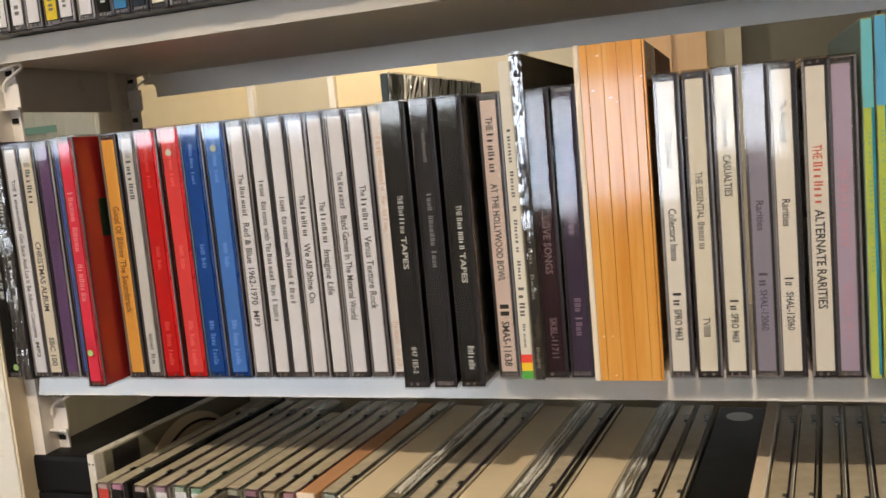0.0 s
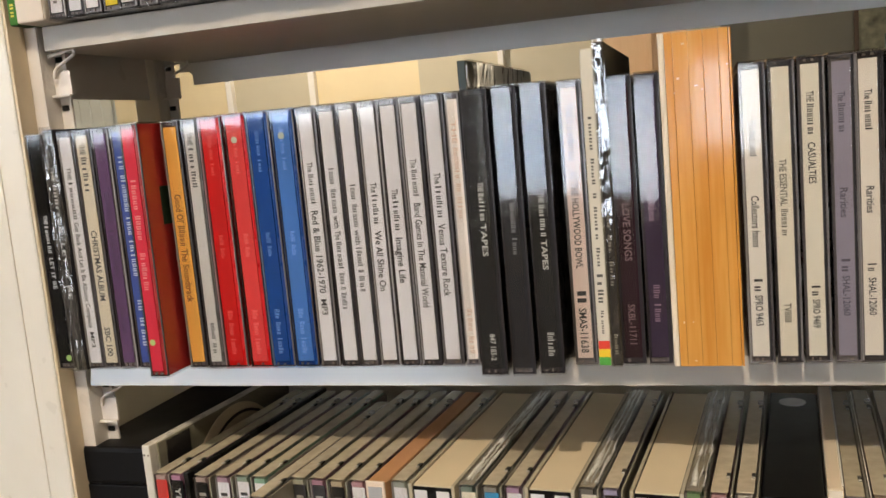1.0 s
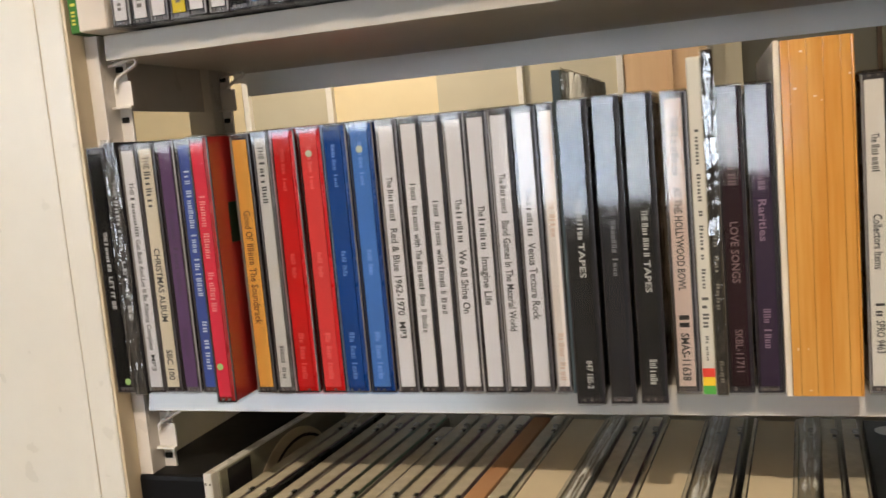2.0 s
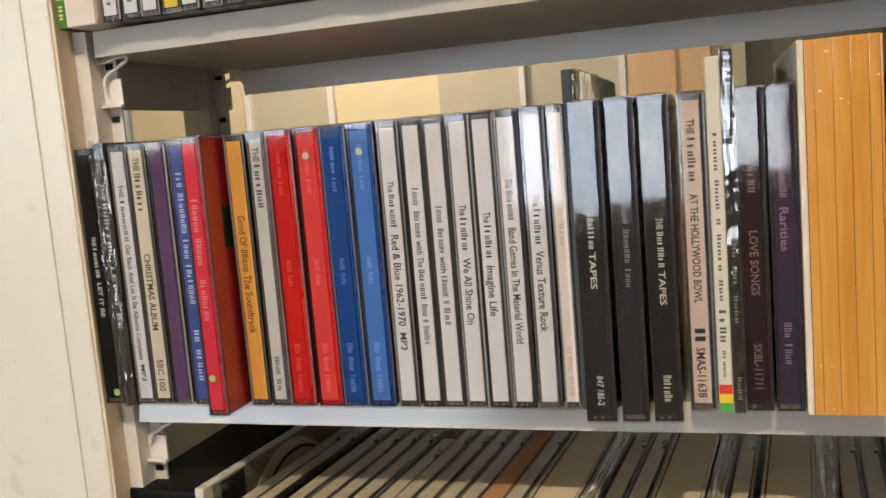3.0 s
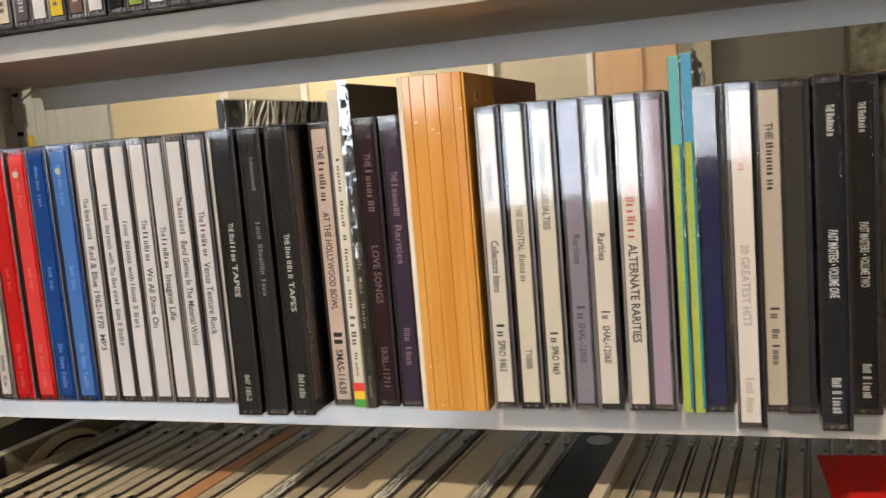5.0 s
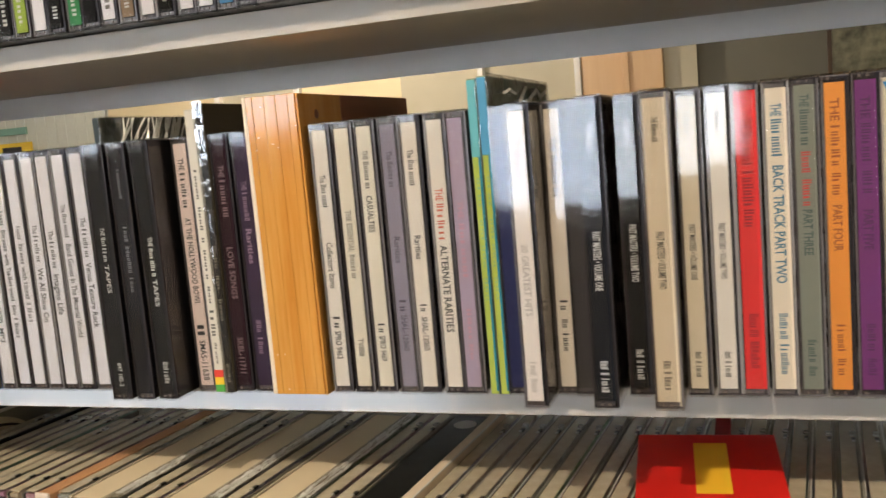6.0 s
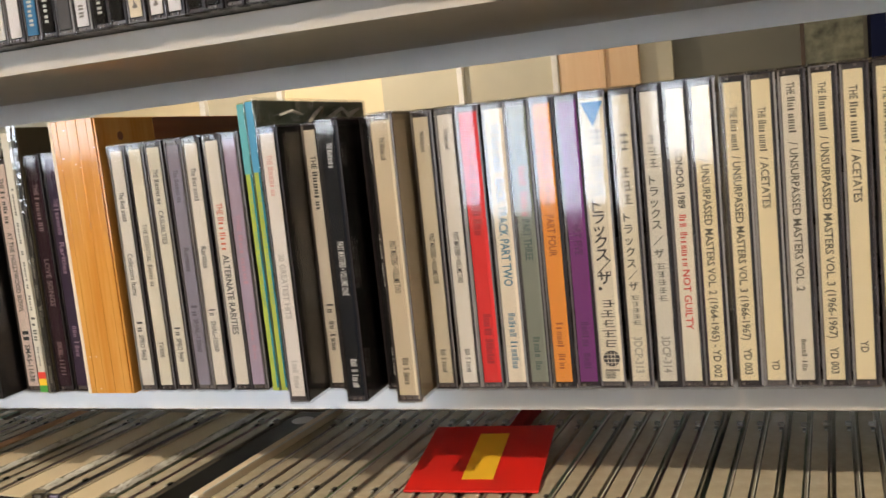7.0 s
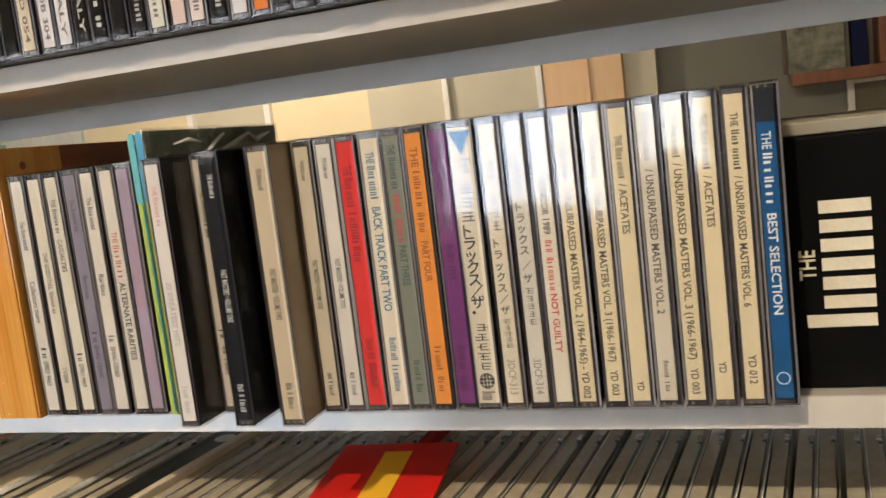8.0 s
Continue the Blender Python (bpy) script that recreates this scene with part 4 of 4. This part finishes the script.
slab("lid_edge", (0.0, 0.1455, 0.003, 0.1185, 0.1018, 0.1070), paper((0.30, 0.28, 0.22)), bb, bevel=0.0008)
CRM = (0.78, 0.72, 0.56)
bm = bmesh.new()
lettering(bm, "THE", 0.0445, 0.0565, 0.0088, 0.0060, -0.0002, True)
part("printed_word", bm, ink(CRM), bb, "small cream printed word")
for k in range(7):
    bm = box(bmesh.new(), 0.0300 - (0.0188 if k else 0.0255), 0.0300, -0.0006, 0.0004, 0.0252 + k * 0.0076, 0.0252 + k * 0.0076 + 0.0050)
    part("cream_bar", bm, ink(CRM), bb, "large cream printed bar")

# ---- lower shelf ----
LZ, LY = 0.8225, 0.3560
LGRP = "compact disc cases on the lower shelf"
TRAYC = (0.48, 0.45, 0.385)
YAW = -4.9


def leaning(x, y):
    return Matrix.Translation((x, y, LZ)) @ pose(0, 0, 0, 0, 0, YAW)


def low(x0, card, inks=INK, items=(), tray=TRAYC, front=None, **kw):
    tray = [c * random.choice((0.6, 0.85, 1.0, 1.1)) for c in tray]
    kw.setdefault("label", "compact disc in a dusty clear case on the lower shelf")
    x0 += min(0, (x0 + 0.04) * 0.011)
    return jewel(x0, LZ, front if front else LY + random.uniform(-0.001, 0.002), card, tray, inks, items, group=LGRP, notch=True, shell=CLEAR, side=(0.34, 0.32, 0.27), yaw=YAW, **kw)


def fat(x0, wide=0.0235):
    """A double-width case, its cream inlay showing through the clear top."""
    x0 += min(0, (x0 + 0.04) * 0.011)
    ob = base("double_cd_case", None, "fat double compact disc case with a cream inlay", "cd case", LGRP, turn=leaning(x0, LY - 0.001))
    d, h = 0.142, TOP
    slab("inlay", (0.0022, wide - 0.0022, 0.0016, d - 0.002, 0.002, h - 0.0006), paper((0.72, 0.62, 0.44)), ob)
    for a in (0.0028, wide - 0.0092):
        c = slab("spine_card", (a, a + 0.0062, 0.0004, 0.0008, 0.0035, h - 0.0030), paper(WHITE), ob)
        titles(c, [(0.05, 0.3, "#3_7", 0.4)], a, 0.0062, h - 0.0030, h - 0.0065, 0.0004, INK)
    slab("tray", (0.0020, wide - 0.0020, 0.0009, 0.0015, 0.002, h - 0.0014), plastic(BLACK), ob)
    for a in (0.0, wide - 0.0018):
        slab("lid", (a, a + 0.0016, 0.0006, d, 0, h), DUSTY, ob, bevel=0.0003)
        slab("dark_joint", (a + (0.0017 if a == 0 else -0.0005), a + (0.0021 if a == 0 else -0.0001), 0.002, d, 0.001, h - 0.0008), plastic((0.03, 0.03, 0.025)), ob)
    return ob


# black storage box at the shelf end, white hard case beside it
sb = base("storage_box", (-0.3850, 0.3765, LZ), "matt black card storage box at the end of the lower shelf", "box")
BLACKC = surface("black_card", (0.006, 0.006, 0.007), 0.5, vary=0.2, spec=0.15)
slab("body", (0, 0.0450, 0, 0.150, 0, 0.1086), BLACKC, sb, bevel=0.0006)
slab("lid", (0, 0.0450, 0, 0.150, 0.1087, 0.1302), BLACKC, sb, bevel=0.0026)
wc = base("white_disc_case", None, "white hard disc case with a black sticker and visible disc", "cd case", turn=leaning(-0.3396, 0.3700))
slab("frame", (0, 0.0052, 0, 0.140, 0, 0.1345), plastic((0.72, 0.70, 0.64)), wc, bevel=0.0008)
slab("side_panel", (0.0053, 0.0062, 0.0060, 0.138, 0.002, 0.1337), paper((0.24, 0.23, 0.17)), wc)
slab("sticker", (0.0063, 0.0066, 0.012, 0.032, 0.105, 0.1330), paper((0.02, 0.02, 0.02)), wc, "black square sticker")
bm = bmesh.new()
bmesh.ops.create_cone(bm, cap_ends=True, segments=48, radius1=0.046, radius2=0.046, depth=0.0006, matrix=pose(0.0068, 0.074, 0.0866, 0, 90, 0))
part("disc", bm, paper((0.78, 0.66, 0.48)), wc, "pale printed disc")
bm = bmesh.new()
bmesh.ops.create_cone(bm, cap_ends=True, segments=40, radius1=0.0430, radius2=0.0430, depth=0.0003, matrix=pose(0.0072, 0.079, 0.0840, 0, 90, 0))
part("dark_ring", bm, paper((0.03, 0.03, 0.03)), wc, "dark printed ring")
bm = bmesh.new()
bmesh.ops.create_cone(bm, cap_ends=True, segments=40, radius1=0.0412, radius2=0.0412, depth=0.0003, matrix=pose(0.0076, 0.079, 0.0840, 0, 90, 0))
part("label_print", bm, paper((0.70, 0.58, 0.42)), wc)
for rr in (0.0006, 0.0032):
    bm = bmesh.new()
    bmesh.ops.create_cone(bm, cap_ends=True, segments=10, radius1=0.0006, radius2=0.0006, depth=0.0003, matrix=pose(rr + 0.0008, -0.0001, 0.1290, 90, 0, 0))
    part("rivet", bm, plastic((0.2, 0.19, 0.17)), wc)
slab("clear_side", (0.0080, 0.0085, 0.001, 0.139, 0.0005, 0.1340), CLEAR, wc)

low(-0.3222, (0.66, 0.05, 0.04), label="red-spined compact disc in a dusty clear case", front=0.3570)
low(-0.3131, BLACK, (0.5, 0.5, 0.5), [(0.03, 0.22, "YD 032", 0.5)], label="black-spined compact disc in a dusty clear case", front=0.3570, wide=0.0100)
dv = base("shelf_divider", None, "thin black plastic divider between disc cases", "divider", turn=leaning(-0.3056, 0.3550))
slab("plate", (0, 0.0030, 0, 0.145, 0, 0.1262), plastic((0.015, 0.015, 0.015)), dv, bevel=0.0005)


def lows(at, col, front=None):
    white = sum(col) > 1.5
    low(at - 0.0013, col, INK if white else (0.5, 0.5, 0.5), [(0.04, 0.2, "#3", 0.6), (0.22, 0.4, "#7", 0.6)], front=front,
        label=("white" if white else "blue" if col[2] > 0.3 else "black") + "-spined compact disc in a dusty clear case")


lows(-0.2968, BLACK)
for at in (-0.2852, -0.2748, -0.2645):
    lows(at, WHITE)
lows(-0.2540, BLACK, 0.3340)
lows(-0.2440, (0.05, 0.05, 0.06))
lows(-0.2337, (0.05, 0.05, 0.06))
lows(-0.2232, BLACK)
lows(-0.2128, WHITE)
sl = base("slipcase", None, "brown card slipcase with a grey-blue front between disc cases", "slipcase", LGRP, turn=leaning(-0.2066, LY - 0.0005))
slab("body", (0, 0.0098, 0.0006, 0.140, 0, 0.1246), paper((0.52, 0.28, 0.14)), sl, bevel=0.0006)
slab("rim", (0, 0.0098, -0.0006, 0.0005, 0.0002, 0.1254), paper((0.74, 0.62, 0.52)), sl, bevel=0.0004)
slab("front", (0.0014, 0.0084, -0.0009, -0.0006, 0.002, 0.1226), paper((0.42, 0.44, 0.48)), sl)
lows(-0.1922, WHITE)
TH = [(0.03, 0.16, "THE", 0.6), (0.19, 0.5, "#7", 0.6)]
for at, th in ((-0.1838, -0.1600), (-0.1294, -0.1058), (-0.0835, -0.0608)):
    fat(at, 0.0230)
    case = low(th, (0.72, 0.68, 0.60), INK, TH, label="shrink-wrapped off-white compact disc with bold black lettering", tray=(0.30, 0.29, 0.27), wide=0.0098)
    bm = bmesh.new()
    box(bm, 0.0005, 0.0095, 0, 0.141, TOP + 0.0004, TOP + 0.0008)
    bmesh.ops.subdivide_edges(bm, edges=bm.edges[:], cuts=22, use_grid_fill=True)
    for v in bm.verts:
        v.co.z += 0.0007 * noise.noise(Vector((v.co.x * 330 + at * 99, v.co.y * 45, 2))) + 0.0005
    part("plastic_wrap", bm, WRAP, case, "crinkled clear plastic wrap")
    bm = bmesh.new()
    for k, (fx, fw) in enumerate(((0.0030, 0.0010), (0.0052, 0.0003), (0.0074, 0.0008))):
        rows = []
        for j in range(91):
            y = 0.004 + j * 0.0015
            q = fx + 0.0009 * noise.noise(Vector((at * 70, y * 60, k * 3.1)))
            ww = fw * max(0.12, 0.7 + 1.3 * noise.noise(Vector((k * 5.3, y * 85, at * 90))))
            rows.append([bm.verts.new(v) for v in ((q - ww, y, TOP + 0.0009), (q, y, TOP + 0.0018 + 0.0011 * noise.noise(Vector((y * 520, k * 7.7, at * 50)))), (q + ww, y, TOP + 0.0009))])
        for r0, r1 in zip(rows, rows[1:]):
            for c in (0, 1):
                bm.faces.new((r0[c], r0[c + 1], r1[c + 1], r1[c]))
    part("wrap_fold", bm, FOLDGLINT, case, "folds in the clear wrap, painted white as glints")
for at, col in ((-0.1480, (0.03, 0.28, 0.55)), (-0.1376, WHITE), (-0.0945, BLACK), (-0.0494, WHITE), (-0.0391, WHITE)):
    lows(at, col)
xx = -0.0300
fb = base("black_disc_box", None, "fat black double disc box with a pale oval label on top", "box", LGRP, turn=leaning(xx + 0.0004, LY - 0.001))
slab("body", (0, 0.0240, 0, 0.142, 0, 0.1240), surface("black_disc_plastic", (0.005, 0.005, 0.005), 0.35, spec=0.35), fb, bevel=0.0008)
bm = bmesh.new()
bmesh.ops.create_cone(bm, cap_ends=True, segments=28, radius1=0.0068, radius2=0.0068, depth=0.0003, matrix=pose(0.0115, 0.1255, 0.1241, 0, 0, 0))
part("oval_label", bm, paper((0.75, 0.76, 0.76)), fb, "pale oval label")
for a in (0.0018, 0.0140):
    slab("spine_card", (a, a + 0.0075, -0.0006, 0.0004, 0.004, 0.119), paper((0.45, 0.47, 0.52)), fb)
xx += 0.0252
dg = sleeve(xx, LZ, LY - 0.002, 0.0062, 0.1285, 0.142, paper((0.76, 0.70, 0.60)), paper((0.70, 0.60, 0.46)), "worn white card digipak standing between disc cases", "cd_digipak", bevel=0.001, group=LGRP)
dg.matrix_basis = leaning(xx, LY - 0.002)
slab("wrap_glint", (0.0056, 0.0064, 0.004, 0.140, 0.1278, 0.1288), GLINTEDGE, dg, "pale strip painted as the glint of a film edge", bevel=0.0002)
xx += 0.0068
CLRS = (WHITE, BLACK, CREAM, (0.05, 0.2, 0.4), WHITE, (0.3, 0.05, 0.05), BLACK, WHITE)
i = 0
while xx < 0.44:
    low(xx, CLRS[i % 8], label="compact disc in a dusty clear jewel case seen from above", turn=random.uniform(-0.25, 0.25), edged=i % 5 in (0, 2, 3))
    xx += 0.0106
    i += 1

# red card lying on the lower row
rc = base("red_card", None, "red card with a yellow bar lying across the lower discs", "card", turn=pose(0.1312, 0.4085, 0.9520, 6.6, 0, 4))
slab("sheet", (-0.0322, 0.0322, -0.0338, 0.0338, 0, 0.0012), surface("red_print", (0.62, 0.014, 0.010), 0.42, vary=0.06), rc, bevel=0.0003)
slab("yellow_bar", (-0.0060, 0.0093, -0.0235, 0.0240, 0.0013, 0.0015), paper((0.85, 0.50, 0.02)), rc, "yellow printed bar")
rs = sleeve(0.1330, LZ, 0.4400, 0.0075, 0.1305, 0.06, paper((0.30, 0.02, 0.02)), paper((0.30, 0.02, 0.02)), "dark red card sleeve between the lower discs", "cd_sleeve", group=LGRP)

# ---- upper shelf ----
UZ, UY = 1.1793, 0.3664
UGRP = "compact disc cases on the upper shelf"
PAL = (WHITE, WHITE, WHITE, (0.80, 0.62, 0.03), WHITE, WHITE, BLACK, (0.03, 0.20, 0.45), (0.02, 0.03, 0.05), CREAM, (0.10, 0.09, 0.12), WHITE, (0.78, 0.58, 0.03), (0.20, 0.12, 0.10), WHITE, BLACK, (0.30, 0.42, 0.06), WHITE,
       BLACK, (0.05, 0.25, 0.10), BLACK, WHITE, (0.25, 0.18, 0.12), WHITE, BLACK, WHITE, WHITE, (0.04, 0.20, 0.42), BLACK, (0.10, 0.10, 0.11), WHITE, BLACK, BLACK, CREAM, WHITE, WHITE, BLACK, BLACK, BLACK, BLACK,
       (0.72, 0.72, 0.66), (0.76, 0.60, 0.56), (0.78, 0.70, 0.66), BLACK, WHITE, (0.80, 0.22, 0.02), BLACK, (0.05, 0.05, 0.06), BLACK, BLACK, (0.06, 0.01, 0.02))
gr = sleeve(-0.3800, UZ, UY, 0.0060, 0.128, 0.14, paper((0.06, 0.20, 0.05)), paper((0.05, 0.1, 0.05)), "green and yellow printed digipak at the shelf end", "cd_digipak", [(0.80, 0.98, "#2_3", 0.6)], (0.7, 0.65, 0.1), group=UGRP)
ws = sleeve(-0.3735, UZ, UY - 0.002, 0.0165, 0.128, 0.14, paper((0.74, 0.68, 0.62)), paper((0.66, 0.62, 0.56)), "thick white card boxed disc with a small black emblem", "cd_digipak", bevel=0.001, group=UGRP)
bm = bmesh.new()
bmesh.ops.create_cone(bm, cap_ends=True, segments=14, radius1=0.0014, radius2=0.0014, depth=0.0003, matrix=pose(0.0112, -0.0002, 0.0200, 90, 0, 0))
part("emblem", bm, ink(INK), ws)
xx = -0.3560
for i in range(60):
    col = PAL[i % len(PAL)]
    dark = sum(col) < 0.9
    codes = {34: 'YDB 304', 35: 'ITALY', 36: 'ITALY', 33: 'YD 054'}
    it = [(0.62, 0.97, ("#4_3", "#6", "#3_5_2", "#5_3")[i % 4], 0.42)] if i % 3 != 2 else []
    if i in codes:
        it = [(0.74, 0.97, codes[i], 0.42)]
    jewel(xx, UZ, UY + random.uniform(-0.0012, 0.0012), col, BLACK, (0.6, 0.6, 0.58) if dark else (0.15, 0.14, 0.14), it, group=UGRP, label=("dark" if dark else "pale") + "-spined compact disc in a clear case on the upper shelf")
    xx += 0.0105

# pale tongue-and-groove boards and a yellow notice on the far wall
for i in range(24):
    piece("wainscot_board", (-4.19 + i * 0.062, -4.19 + i * 0.062 + 0.0615, 3.665, 3.699, 0, 1.60), PALE, "pale green-white tongue-and-groove board on the far wall", "board", 0.004)
nt = base("wall_notice", (-3.49, 3.63, 1.20), "yellow notice with black bars on the far wall", "notice")
slab("sheet", (-0.05, 0.28, 0, 0.012, 0, 0.075), paper((0.80, 0.55, 0.06)), nt)
slab("green_header", (-0.05, 0.26, 0, 0.012, 0.115, 0.150), paper((0.22, 0.40, 0.33)), nt)
slab("black_bar", (0.10, 0.22, -0.002, -0.0005, 0.02, 0.055), ink(INK), nt)

# far wall: ledge with pictures
DARKW = wood("red_brown_wood", (0.27, 0.11, 0.05), (0.17, 0.06, 0.03), 0.45, 9)
lg = base("wall_ledge", (0.67, 3.62, 1.20), "dark brown wooden picture ledge on the far wall", "ledge")
slab("board", (-0.16, 0.5, -0.08, 0.08, -0.045, 0), DARKW, lg, bevel=0.004)
slab("side", (0.13, 0.18, -0.08, 0.08, 0.001, 0.4), DARKW, lg, bevel=0.004)
pf = base("picture_card", (0.57, 3.57, 1.2005), "small grey-green patterned picture leaning on a ledge", "picture")
slab("print", (-0.075, 0.12, 0, 0.012, 0, 0.24), surface("mottled_print", (0.20, 0.20, 0.14), 0.6, vary=0.9, coarse=9, scale=26), pf)
slab("edge", (-0.090, -0.076, -0.004, 0.014, 0, 0.24), wood("dark_frame", (0.10, 0.06, 0.03), (0.05, 0.03, 0.02)), pf)
bk = base("blue_book", (0.715, 3.57, 1.2005), "dark blue book leaning on the ledge", "book")
slab("cover", (0, 0.05, 0, 0.09, 0, 0.25), paper((0.01, 0.015, 0.05)), bk, bevel=0.002)
fr = base("framed_picture", (0.925, 3.66, 0.95), "grey picture in a white frame under the ledge", "picture")
slab("print", (-0.20, 0.2, 0.012, 0.03, -0.2, 0.19), paper((0.19, 0.17, 0.12)), fr)
slab("frame_side", (-0.225, -0.201, 0, 0.035, -0.22, 0.21), TRIM, fr, bevel=0.003)
slab("frame_top", (-0.20, 0.22, 0, 0.035, 0.191, 0.21), TRIM, fr, bevel=0.003)

# lamp fitting over the walk and in the hall
for name, at in (("ceiling_lamp", LAMP), ("hall_lamp", Vector((-1.55, 2.75, 2.30)))):
    lf = base(name, at, "small bare warm ceiling spot fitting", "lamp")
    slab("rod", (-0.006, 0.006, -0.006, 0.006, 0.10, 2.5 - at.z), TRIM, lf)
    bm = bmesh.new()
    bmesh.ops.create_cone(bm, cap_ends=False, segments=32, radius1=0.07, radius2=0.03, depth=0.06, matrix=pose(0, 0, 0.075))
    part("shade", bm, TRIM, lf)
